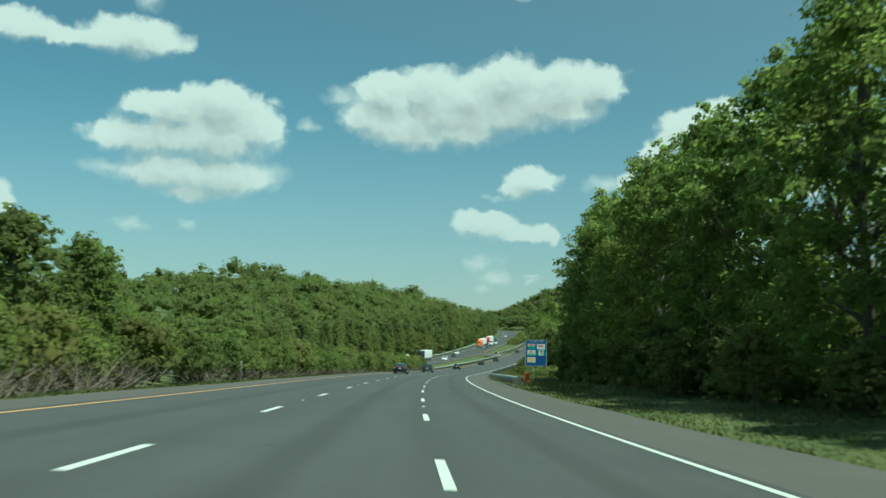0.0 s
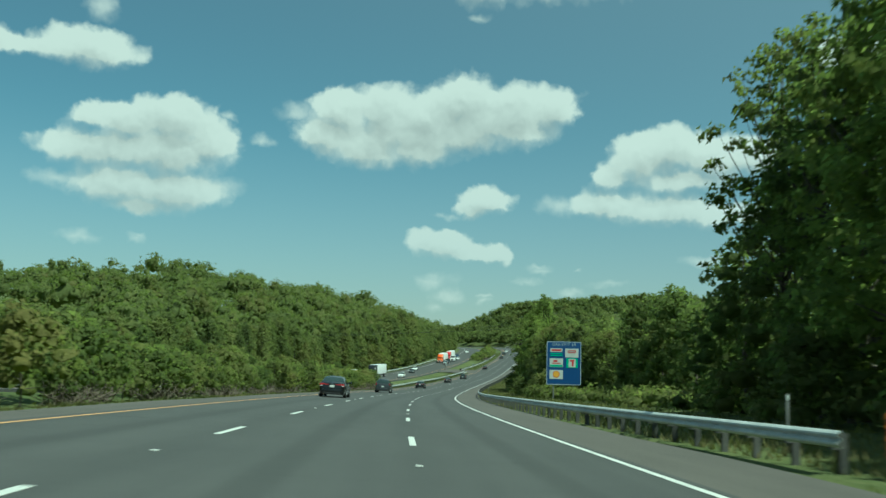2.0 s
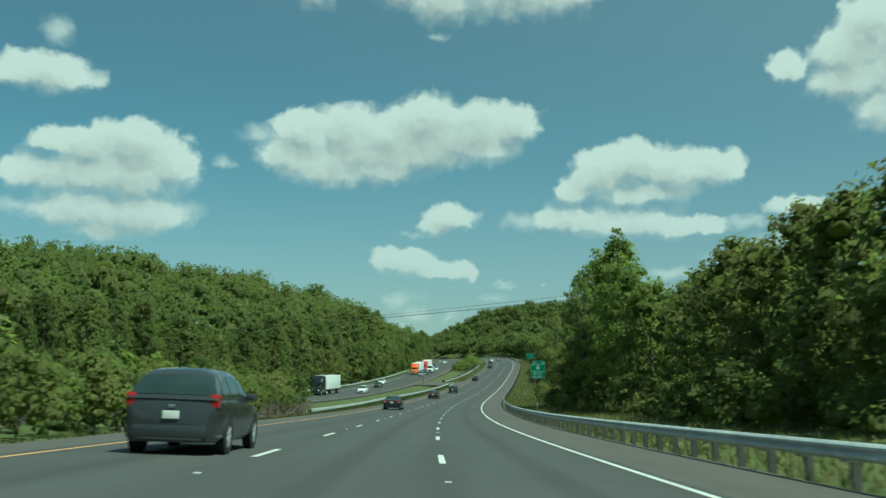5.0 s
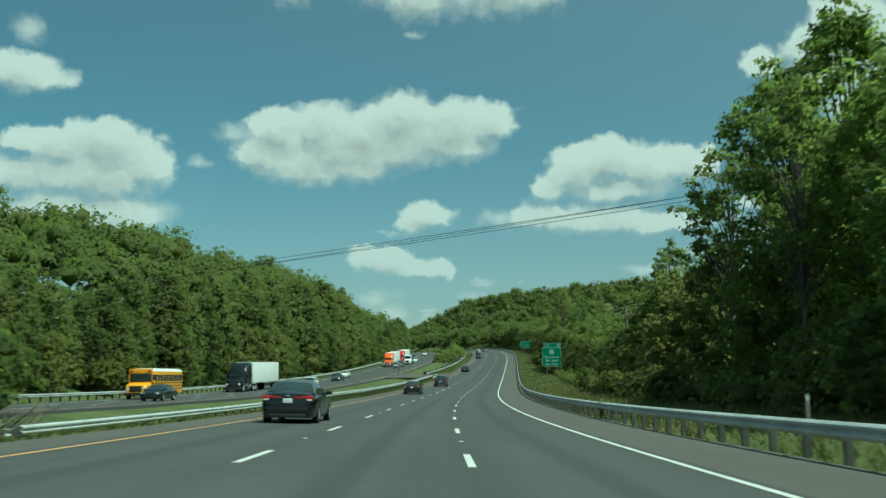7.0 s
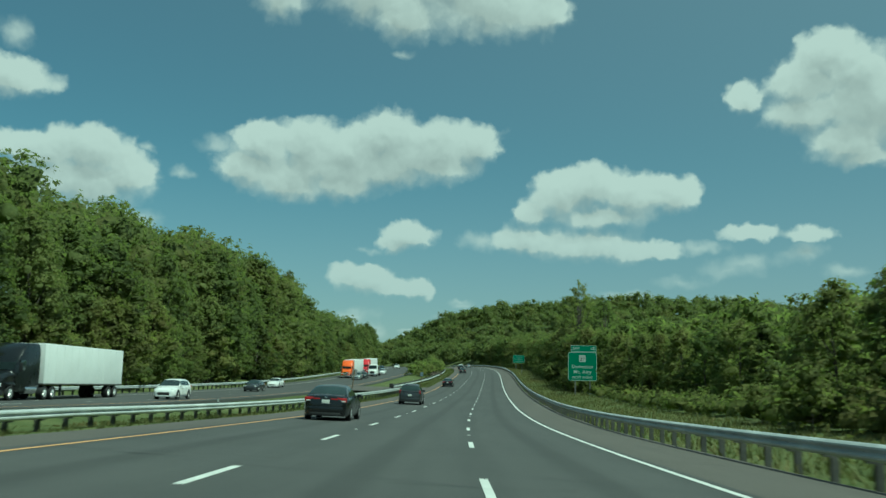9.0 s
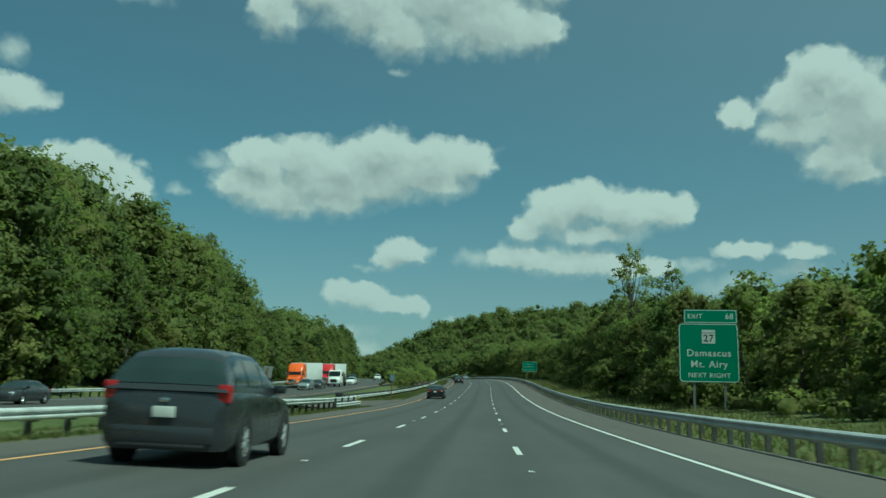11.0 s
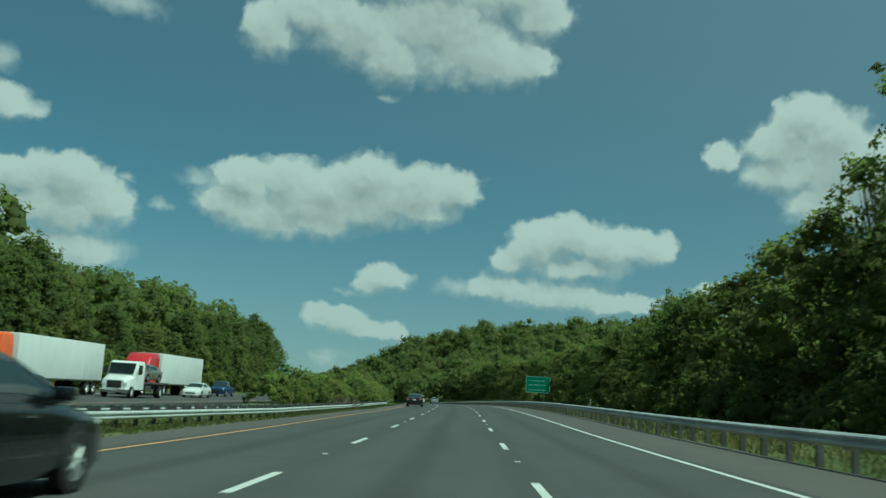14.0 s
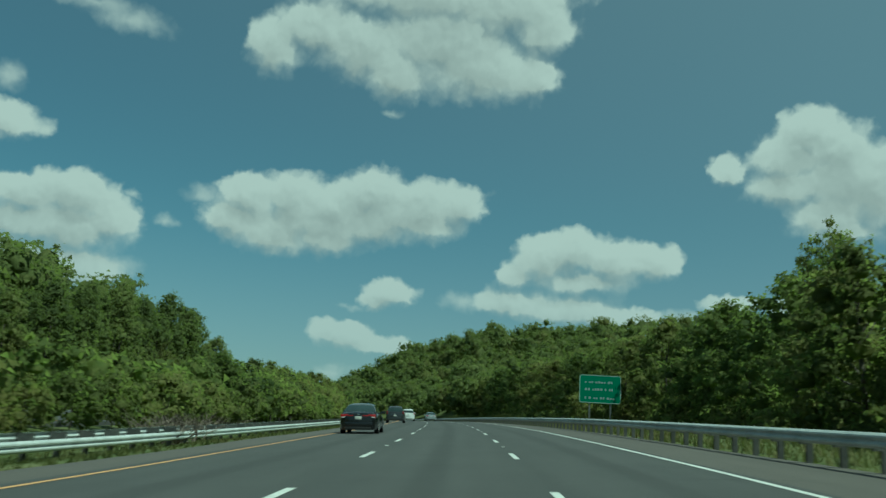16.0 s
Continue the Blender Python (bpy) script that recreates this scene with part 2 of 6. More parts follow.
def build_sky():
    n = Net(wt)
    sky = n.node("ShaderNodeTexSky")
    sky.sky_type, sky.sun_disc = "NISHITA", False
    sky.altitude = 1200
    sky.sun_elevation, sky.sun_rotation = radians(SUN_EL), radians(SUN_AZ)
    sky.air_density, sky.dust_density, sky.ozone_density = 1.0, 0.9, 1.6
    way = n.node("ShaderNodeTexCoord").outputs["Generated"]
    sep = n.node("ShaderNodeSeparateXYZ")
    wt.links.new(way, sep.inputs[0])
    az = n.math("MULTIPLY", n.math("ARCTAN2", sep.outputs[0], sep.outputs[1]), 57.2958)
    el = n.math("MULTIPLY", n.math("ARCSINE", sep.outputs[2]), 57.2958)
    comb = n.node("ShaderNodeCombineXYZ")
    wt.links.new(az, comb.inputs[0])
    wt.links.new(el, comb.inputs[1])
    flat = comb.outputs[0]

    def swirl(scale, detail, wide, high):
        return n.vec("MULTIPLY", n.vec("SUBTRACT", n.noise(flat, scale, detail, 0.5, 1), (0.5, 0.5, 0.5)), (wide, high, 0.0))

    def puffs(at, scale):
        """Rounded heads, one at the middle of each cell, zero at the cells' rims."""
        v = n.node("ShaderNodeTexVoronoi")
        v.feature = "SMOOTH_F1"
        n.put(v, "Vector", at)
        v.inputs["Scale"].default_value, v.inputs["Smoothness"].default_value = scale, 0.35
        return n.math("SUBTRACT", 0.45, v.outputs["Distance"])

    drift = n.vec("ADD", flat, n.vec("ADD", swirl(0.45, 2, 1.2, 0.7), swirl(1.4, 2, 0.8, 0.65)))
    fine = n.vec("ADD", drift, swirl(4.0, 2, 0.18, 0.16))
    heads = n.math("ADD", n.math("MULTIPLY", puffs(drift, 0.8), 0.42), n.math("MULTIPLY", puffs(fine, 1.9), 0.16))
    raised = n.vec("ADD", fine, (0.14, 0.34, 0.0))
    heads_up = n.math("ADD", n.math("MULTIPLY", puffs(raised, 0.8), 0.42), n.math("MULTIPLY", puffs(raised, 1.9), 0.16))

    def cover(net, at):
        node = n.node("ShaderNodeGroup")
        node.node_tree = net
        wt.links.new(at, node.inputs[0])
        return node.outputs[0]

    dense_net, thin_net = cloud_group([b for b in BILLOWS if b[4] >= 0.8]), cloud_group([b for b in BILLOWS if b[4] < 0.8])
    here, above = cover(dense_net, fine), cover(dense_net, n.vec("ADD", drift, (0.3, 1.0, 0.0)))
    ragged = n.math("MULTIPLY", n.math("SUBTRACT", n.noise(flat, 0.8, 4, 0.5), 0.5), 0.5)
    d = n.math("ADD", n.math("ADD", here, heads), n.math("MULTIPLY", ragged, 0.5))
    # crisp billowing tops, soft undersides
    under = n.band(n.math("SUBTRACT", above, here), -0.3, 0.5)
    low_air = n.math("ADD", 0.72, n.math("MULTIPLY", n.band(el, 3.0, 13.0), 0.28))
    body = n.band(d, 0.0, n.math("ADD", 0.42, n.math("MULTIPLY", under, 0.6)))
    veil = n.math("MULTIPLY", n.band(n.math("ADD", cover(thin_net, drift), n.math("ADD", heads, ragged)), -0.05, 1.05), 0.72)
    alpha = n.math("MULTIPLY", low_air, n.math("MAXIMUM", body, veil))
    thick = n.math("ADD", above, n.math("MULTIPLY", n.math("SUBTRACT", n.noise(flat, 0.5, 3, 0.5), 0.5), 0.6))
    thick = n.math("ADD", thick, n.math("MULTIPLY", n.math("SUBTRACT", heads_up, heads), 1.0))
    shade = n.math("MULTIPLY", n.band(thick, 0.05, 1.5), 0.8)
    bright = n.mix(shade, (0.84, 0.82, 0.83), (0.45, 0.45, 0.47))
    back = n.node("ShaderNodeBackground")
    # thin haze low over the horizon
    # stronger towards the sun
    sunward = n.band(n.vec("DOT_PRODUCT", way, tuple(to_sun)), -0.4, 0.6)
    air = n.mix(n.math("MULTIPLY", sunward, 0.62), n.mix(1.0, sky.outputs[0], (0.93, 1.09, 0.98), "MULTIPLY"), (3.4, 4.1, 4.9))
    haze = n.math("MULTIPLY", n.math("SUBTRACT", 1.0, n.band(el, -3.0, 15.0)), 0.66)
    wt.links.new(n.mix(haze, air, (4.5, 4.0, 4.9)), back.inputs[0])
    back.inputs[1].default_value = 0.078
    cloud = n.node("ShaderNodeBackground")
    wt.links.new(bright, cloud.inputs[0])
    cloud.inputs[1].default_value = 0.80
    both = n.node("ShaderNodeMixShader")
    wt.links.new(n.math("MULTIPLY", alpha, 0.93), both.inputs[0])
    wt.links.new(back.outputs[0], both.inputs[1])
    wt.links.new(cloud.outputs[0], both.inputs[2])
    out = n.node("ShaderNodeOutputWorld")
    wt.links.new(both.outputs[0], out.inputs[0])


build_sky()


# ---- materials ----
def material(name, rough=0.6, metal=0.0, spec=0.5):
    m = bpy.data.materials.new(name)
    m.use_nodes = True
    n = Net(m.node_tree)
    b = m.node_tree.nodes["Principled BSDF"]
    b.inputs["Roughness"].default_value, b.inputs["Metallic"].default_value = rough, metal
    b.inputs["Specular IOR Level"].default_value = spec
    return m, n, b


def bump(n, b, height, strength=0.3, distance=0.02):
    k = n.node("ShaderNodeBump")
    k.inputs["Strength"].default_value, k.inputs["Distance"].default_value = strength, distance
    n.put(k, "Height", height)
    n.tree.links.new(k.outputs[0], b.inputs["Normal"])


def world_place(n):
    return n.node("ShaderNodeNewGeometry").outputs["Position"]


def object_place(n):
    return n.node("ShaderNodeTexCoord").outputs["Object"]


def plain(name, colour, rough=0.5, metal=0.0, spread=0.12, scale=3.0, coat=0.0):
    """Paint, metal or plastic with slight unevenness at two scales."""
    m, n, b = material(name, rough, metal)
    at = object_place(n)
    v = n.math("ADD", n.math("MULTIPLY", n.noise(at, scale, 3), 0.6), n.math("MULTIPLY", n.noise(at, scale * 14, 2), 0.4))
    lo, hi = tuple(c * (1 - spread) for c in colour), tuple(min(1, c * (1 + spread)) for c in colour)
    n.put(b, "Base Color", n.ramp(v, (0.3, lo), (0.7, hi)))
    n.put(b, "Roughness", n.math("ADD", rough - 0.06, n.math("MULTIPLY", v, 0.12)))
    b.inputs["Coat Weight"].default_value = coat
    b.inputs["Coat Roughness"].default_value = 0.05
    return m


def asphalt(name, dark, light, tracks):
    m, n, b = material(name, 0.85, 0, 0.35)
    at = world_place(n)
    uv_node = n.node("ShaderNodeUVMap")
    uv_node.uv_map = "road"
    uv = uv_node.outputs[0]
    sep = n.node("ShaderNodeSeparateXYZ")
    n.put(sep, 0, uv)
    grain = n.noise(at, 55.0, 2, 0.7)
    patch = n.noise(n.vec("MULTIPLY", uv, (0.9, 0.05, 0.0)), 1.0, 4, 0.6)
    blot = n.noise(at, 0.35, 4, 0.6)
    v = n.math("ADD", n.math("MULTIPLY", grain, 0.45), n.math("ADD", n.math("MULTIPLY", patch, 0.35), n.math("MULTIPLY", blot, 0.2)))
    colour = n.ramp(v, (0.32, dark), (0.68, light))
    if tracks:
        # two polished wheel tracks and a dark oil line in each lane
        wave = n.math("COSINE", n.math("MULTIPLY", sep.outputs[0], 2 * math.pi / 1.83))
        colour = n.mix(n.math("MULTIPLY", n.band(wave, -0.3, 1.0), 0.16), colour, (0.035, 0.036, 0.036))
        oil = n.band(n.math("COSINE", n.math("MULTIPLY", n.math("ADD", sep.outputs[0], 1.83), 2 * math.pi / 3.66)), 0.82, 1.0)
        colour = n.mix(n.math("MULTIPLY", n.math("MULTIPLY", oil, patch), 0.35), colour, (0.02, 0.02, 0.02))
    # thin sealed cracks across the lanes
    crack = n.noise(n.vec("MULTIPLY", uv, (0.04, 0.45, 0.0)), 1.0, 3, 0.5)
    line = n.math("LESS_THAN", n.math("ABSOLUTE", n.math("SUBTRACT", crack, 0.58)), 0.0012)
    colour = n.mix(n.math("MULTIPLY", line, 0.5), colour, (0.015, 0.015, 0.016))
    n.put(b, "Base Color", colour)
    bump(n, b, grain, 0.35, 0.01)
    return m


def line_paint(name, colour):
    m, n, b = material(name, 0.6)
    at = world_place(n)
    wear = n.band(n.noise(at, 7.0, 5, 0.7), 0.60, 0.74)
    v = n.noise(at, 1.3, 3)
    dull = tuple(c * 0.82 for c in colour)
    n.put(b, "Base Color", n.mix(n.math("MULTIPLY", wear, 0.55), n.ramp(v, (0.3, dull), (0.7, colour)), (0.10, 0.10, 0.10)))
    return m


def earth(name):
    """Mown verge and woodland floor: grass with straw and bare patches."""
    m, n, b = material(name, 0.95, 0, 0.2)
    at = world_place(n)
    v = n.math("ADD", n.math("MULTIPLY", n.noise(at, 0.22, 5, 0.6), 0.6), n.math("MULTIPLY", n.noise(at, 4.0, 4, 0.7), 0.4))
    colour = n.ramp(v, (0.30, (0.044, 0.058, 0.020)), (0.46, (0.080, 0.10, 0.034)), (0.56, (0.115, 0.128, 0.05)), (0.72, (0.185, 0.172, 0.095)))
    n.put(b, "Base Color", colour)
    bump(n, b, n.noise(at, 9.0, 4, 0.7), 0.8, 0.06)
    return m


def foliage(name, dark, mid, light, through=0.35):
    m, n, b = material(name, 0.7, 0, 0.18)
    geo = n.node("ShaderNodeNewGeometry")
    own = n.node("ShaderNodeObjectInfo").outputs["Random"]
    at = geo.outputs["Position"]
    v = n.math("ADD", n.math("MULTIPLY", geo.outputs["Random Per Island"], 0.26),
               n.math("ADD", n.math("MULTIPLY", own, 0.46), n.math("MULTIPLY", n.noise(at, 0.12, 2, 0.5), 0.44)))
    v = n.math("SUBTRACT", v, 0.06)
    # noise paints the shaded gaps between leaf tufts into the colour, at random
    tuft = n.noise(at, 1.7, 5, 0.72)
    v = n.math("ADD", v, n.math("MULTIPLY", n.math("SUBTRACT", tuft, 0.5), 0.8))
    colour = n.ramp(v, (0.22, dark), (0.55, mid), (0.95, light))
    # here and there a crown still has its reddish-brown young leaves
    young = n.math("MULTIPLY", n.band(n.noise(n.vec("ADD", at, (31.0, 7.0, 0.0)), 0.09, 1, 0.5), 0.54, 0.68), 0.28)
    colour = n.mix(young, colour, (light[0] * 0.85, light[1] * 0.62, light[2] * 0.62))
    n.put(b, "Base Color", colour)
    bump(n, b, tuft, 0.9, 0.25)
    tr = n.node("ShaderNodeBsdfTranslucent")
    n.put(tr, 0, n.mix(0.5, colour, (0.28, 0.37, 0.075)))
    mix = n.node("ShaderNodeMixShader")
    mix.inputs[0].default_value = through
    n.tree.links.new(b.outputs[0], mix.inputs[1])
    n.tree.links.new(tr.outputs[0], mix.inputs[2])
    n.tree.links.new(mix.outputs[0], n.tree.nodes["Material Output"].inputs[0])
    return m


def bark(name, dark, light):
    m, n, b = material(name, 0.9)
    at = object_place(n)
    v = n.noise(n.vec("MULTIPLY", at, (9.0, 9.0, 1.6)), 1.0, 5, 0.65)
    n.put(b, "Base Color", n.ramp(v, (0.3, dark), (0.7, light)))
    bump(n, b, v, 0.8, 0.03)
    return m


def steel(name, dark, light, rough=0.5, metal=0.75):
    m, n, b = material(name, rough, metal)
    at = world_place(n)
    v = n.math("ADD", n.math("MULTIPLY", n.noise(at, 0.7, 4, 0.6), 0.6), n.math("MULTIPLY", n.noise(at, 9.0, 3, 0.7), 0.4))
    n.put(b, "Base Color", n.ramp(v, (0.33, dark), (0.66, light)))
    n.put(b, "Roughness", n.math("ADD", rough - 0.1, n.math("MULTIPLY", v, 0.25)))
    return m


def glass(name, colour=(0.02, 0.03, 0.03)):
    m, n, b = material(name, 0.06, 0.0, 0.6)
    at = object_place(n)
    n.put(b, "Base Color", n.ramp(n.noise(at, 1.2, 2), (0.3, colour), (0.7, tuple(c * 1.6 for c in colour))))
    return m


M_ROAD = asphalt("lane_asphalt", (0.050, 0.050, 0.0505), (0.090, 0.089, 0.087), True)
M_SHOULDER = asphalt("shoulder_asphalt", (0.072, 0.065, 0.059), (0.120, 0.107, 0.096), False)
M_WHITE_LINE = line_paint("white_line_paint", (0.64, 0.64, 0.61))
M_YELLOW_LINE = line_paint("yellow_line_paint", (0.66, 0.36, 0.15))
M_EARTH = earth("verge_earth")
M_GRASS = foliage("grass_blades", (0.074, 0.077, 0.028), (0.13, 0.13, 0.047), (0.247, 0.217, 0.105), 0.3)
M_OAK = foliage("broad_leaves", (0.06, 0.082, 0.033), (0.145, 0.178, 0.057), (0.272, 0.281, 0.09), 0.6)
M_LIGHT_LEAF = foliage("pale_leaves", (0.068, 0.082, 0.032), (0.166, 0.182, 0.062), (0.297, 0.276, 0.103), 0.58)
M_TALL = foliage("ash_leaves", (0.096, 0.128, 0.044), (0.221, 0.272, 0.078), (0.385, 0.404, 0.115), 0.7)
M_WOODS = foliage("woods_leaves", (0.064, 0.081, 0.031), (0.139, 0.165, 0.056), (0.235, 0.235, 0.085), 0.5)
M_BRUSH = bark("dry_twigs", (0.07, 0.052, 0.04), (0.22, 0.175, 0.14))
M_BARK = bark("grey_bark", (0.05, 0.042, 0.034), (0.16, 0.135, 0.11))
M_BEAM = steel("galvanised_steel", (0.34, 0.36, 0.36), (0.60, 0.62, 0.61), 0.55, 0.15)
M_POST = steel("weathered_post_steel", (0.055, 0.056, 0.054), (0.14, 0.138, 0.13), 0.65, 0.4)
M_POLE = steel("sign_post_steel", (0.16, 0.16, 0.155), (0.30, 0.30, 0.29), 0.5, 0.7)


# ---- building helpers ----
def mesh_from(name, verts, faces, mat, smooth=False):
    me = bpy.data.meshes.new(name)
    me.from_pydata([tuple(v) for v in verts], [], faces)
    me.materials.append(mat)
    if smooth:
        me.polygons.foreach_set("use_smooth", [True] * len(me.polygons))
    me.update()
    return me


def quads_mesh(name, verts, mat, corners=4, normals=None):
    """A mesh of loose faces from an array of corners (n, corners, 3), shaded by one normal a face or a corner where given."""
    n = len(verts)
    me = bpy.data.meshes.new(name)
    me.vertices.add(n * corners)
    me.vertices.foreach_set("co", np.asarray(verts, np.float32).ravel())
    me.loops.add(n * corners)
    me.loops.foreach_set("vertex_index", np.arange(n * corners, dtype=np.int32))
    me.polygons.add(n)
    me.polygons.foreach_set("loop_start", np.arange(0, n * corners, corners, dtype=np.int32))
    me.materials.append(mat)
    me.update(calc_edges=True)
    if normals is not None:
        me.polygons.foreach_set("use_smooth", np.ones(n, bool))
        normals = np.asarray(normals)
        if normals.ndim == 2:
            normals = np.repeat(normals, corners, axis=0)
        me.normals_split_custom_set(normals.reshape(-1, 3).astype(np.float32))
    return me


def bm_mesh(name, bm, mat, smooth=True, sharp=35):
    bmesh.ops.recalc_face_normals(bm, faces=bm.faces)
    if smooth:
        for f in bm.faces:
            f.smooth = True
        for e in bm.edges:
            if len(e.link_faces) == 2 and e.calc_face_angle(0) > radians(sharp):
                e.smooth = False
    me = bpy.data.meshes.new(name)
    bm.to_mesh(me)
    bm.free()
    me.materials.append(mat)
    return me


def part(name, bm, mat, parent, label="", smooth=True):
    """Links a bmesh (or a mesh) as one part under a thing or another part."""
    me = bm_mesh(name, bm, mat, smooth) if isinstance(bm, bmesh.types.BMesh) else bm
    ob = new(name, me)
    ob.parent = parent
    if label:
        ob["label"] = label
    return ob


def thing(name, label, category, m=None, group="", kind=""):
    ob = new(name)
    ob.empty_display_size = 0.3
    if m is not None:
        ob.matrix_world = m
    return tagged(ob, label, category, group, kind)


def box(bm, x0, x1, y0, y1, z0, z1, bevel=0.0):
    """A block, its edges rounded by bevel."""
    made = bmesh.ops.create_cube(bm, size=1, matrix=Matrix.Translation(((x0 + x1) / 2, (y0 + y1) / 2, (z0 + z1) / 2)) @ Matrix.Diagonal((x1 - x0, y1 - y0, z1 - z0, 1)))
    verts = made["verts"]
    if bevel > 0:
        edges = list({e for v in verts for e in v.link_edges})
        bmesh.ops.bevel(bm, geom=edges, offset=bevel, segments=2, affect="EDGES", profile=0.6)
    return bm


def block(*args, bevel=0.0):
    return box(bmesh.new(), *args, bevel=bevel)


def tube(bm, p0, p1, r0, r1=None, sides=8, caps=True):
    """A tapered round bar from p0 to p1."""
    p0, p1 = Vector(p0), Vector(p1)
    m = Matrix.Translation((p0 + p1) / 2) @ (p1 - p0).to_track_quat("Z", "Y").to_matrix().to_4x4()
    bmesh.ops.create_cone(bm, cap_ends=caps, segments=sides, radius1=r0, radius2=r0 if r1 is None else r1, depth=(p1 - p0).length, matrix=m)
    return bm


def loft(rings, closed=True, caps=True):
    """A skin over rings of equally many points."""
    bm = bmesh.new()
    rows = [[bm.verts.new(p) for p in ring] for ring in rings]
    n = len(rows[0])
    for a, b in zip(rows, rows[1:]):
        for i in range(n if closed else n - 1):
            j = (i + 1) % n
            bm.faces.new((a[i], a[j], b[j], b[i]))
    if caps and closed:
        bm.faces.new(rows[0][::-1])
        bm.faces.new(rows[-1])
    return bm


# ---- ground ----
def build_ground():
    s = np.concatenate([np.arange(-300, -60, 40), np.arange(-60, 700, 5.0), np.arange(700, 1500, 25)])
    o = np.array([-1200, -700, -450, -330, -250, -200, -160, -130, -110, -95, -82, -70, -60, -52, -46, -42, -39, -36.5, -34, -31, -28, -25, -22,
                  -19.5, -17.5, -15.5, -14, -12.5, -11, -10.2, -9.7, -9.15, -8.6, -5, 0, 4, 6.3, 6.8, 7.3, 8, 9, 10, 11.5, 13, 15, 18, 22, 28, 36, 46, 60,
                  80, 110, 150, 200, 280, 400, 700, 1100])
    ss, oo = np.meshgrid(s, o, indexing="ij")
    z = ground_at(ss, oo)
    inside = (oo > LEFT_EDGE - 0.2) & (oo < RIGHT_EDGE + 0.25)
    mid = far_middle(ss)
    inside |= np.abs(oo - mid + 0.8) < 7.5
    rnd = np.random.RandomState(3)
    bumps = rnd.uniform(-1, 1, z.shape) * np.where((oo > 9) | (oo < -10.4), 0.07, 0.01)
    z = np.where(inside, z - 0.30, z - 0.03 + bumps)
    x, y = spot_xy(ss, oo)
    v = np.stack([x, y, z], -1).reshape(-1, 3)
    nr, nc = z.shape
    i = np.arange(nr * nc).reshape(nr, nc)
    f = np.stack([i[:-1, :-1], i[:-1, 1:], i[1:, 1:], i[1:, :-1]], -1).reshape(-1, 4)
    me = mesh_from("ground", v, [tuple(map(int, q)) for q in f], M_EARTH, True)
    return tagged(new("ground", me), "grassy verge and wooded hills on both sides", "ground", kind="structure")


build_ground()


def ribbon(name, s_list, edges, mat, lift=0.0, thick=0.0, level=None):
    """A strip along the road between two offsets; edges(s) gives them from left to right; thick closes the sides."""
    rows, uv = [], []
    for s in s_list:
        across = edges(s)
        line = []
        for o in across:
            p = spot(s, o, lift) if level is None else Vector((*[float(c) for c in spot_xy(s, o)], level(s, o) + lift))
            line.append(p)
        rows.append((s, across, line))
    verts, faces, uvs = [], [], []
    n = len(rows[0][1])
    for s, across, line in rows:
        if thick:
            verts.append(line[0] - Vector((0, 0, thick)))
            uvs.append((across[0], s))
        verts += line
        uvs += [(o, s) for o in across]
        if thick:
            verts.append(line[-1] - Vector((0, 0, thick)))
            uvs.append((across[-1], s))
    w = n + (2 if thick else 0)
    for r in range(len(rows) - 1):
        for c in range(w - 1):
            a = r * w + c
            faces.append((a, a + 1, a + w + 1, a + w))
    me = mesh_from(name, verts, faces, mat, False)
    layer = me.uv_layers.new(name="road")
    for loop in me.loops:
        layer.data[loop.index].uv = uvs[loop.vertex_index]
    return me


S_ROAD = list(np.arange(-120, 900, 4.0))
road = tagged(new("road", ribbon("road", S_ROAD, lambda s: [-7.75, -5.5, -3.66, -1.8, 0, 1.8, 3.95], M_ROAD, 0, 0.3)),
              "worn dark asphalt motorway with three lanes", "road", kind="structure")
tagged(new("shoulder", ribbon("shoulder", S_ROAD, lambda s: [3.95, 5.2, RIGHT_EDGE + 0.15 * math.sin(s * 0.31) * math.sin(s * 0.07)], M_SHOULDER, -0.004, 0.3)),
       "paler brownish asphalt hard shoulder", "road shoulder", kind="structure")
tagged(new("inner_shoulder", ribbon("inner_shoulder", S_ROAD, lambda s: [LEFT_EDGE + 0.12 * math.sin(s * 0.23) * math.sin(s * 0.05), -8.4, -7.75], M_SHOULDER, -0.004, 0.3)),
       "narrow asphalt shoulder beside the median", "road shoulder", kind="structure")


def far_level(s, o):
    return float(far_height(s))


far_road = tagged(new("opposite_road", ribbon("opposite_road", S_ROAD, lambda s: [far_middle(s) + d for d in (-8.6, -5.6, -1.83, 1.83, 5.6, 7.0)], M_ROAD, 0.0, 0.3, far_level)),
                  "dark asphalt carriageway for oncoming traffic", "road", kind="structure")
# paved crossing for patrol cars between the two carriageways
cross_s = list(np.arange(417, 444, 2.0))
tagged(new("median_crossing", ribbon("median_crossing", cross_s, lambda s: [float(far_middle(s)) + 6.9, -16.0, -13.0, LEFT_EDGE + 0.1], M_SHOULDER, 0.03, 0.25,
                                     lambda s, o: float(max(ground_at(s, o), far_level(s, o) if o < -14 else deck(s, o) if o > -10.5 else -99)))),
       "paved crossing through the grass median", "road", kind="structure")


def solid_line(name, offset, width, mat, parent, level=None, lo=-120, hi=896):
    ob = new(name, ribbon(name, list(np.arange(lo, hi, 4.0)), lambda s: [offset(s) - width / 2, offset(s) + width / 2], mat, 0.006, 0.0, level))
    ob.parent = parent
    return ob


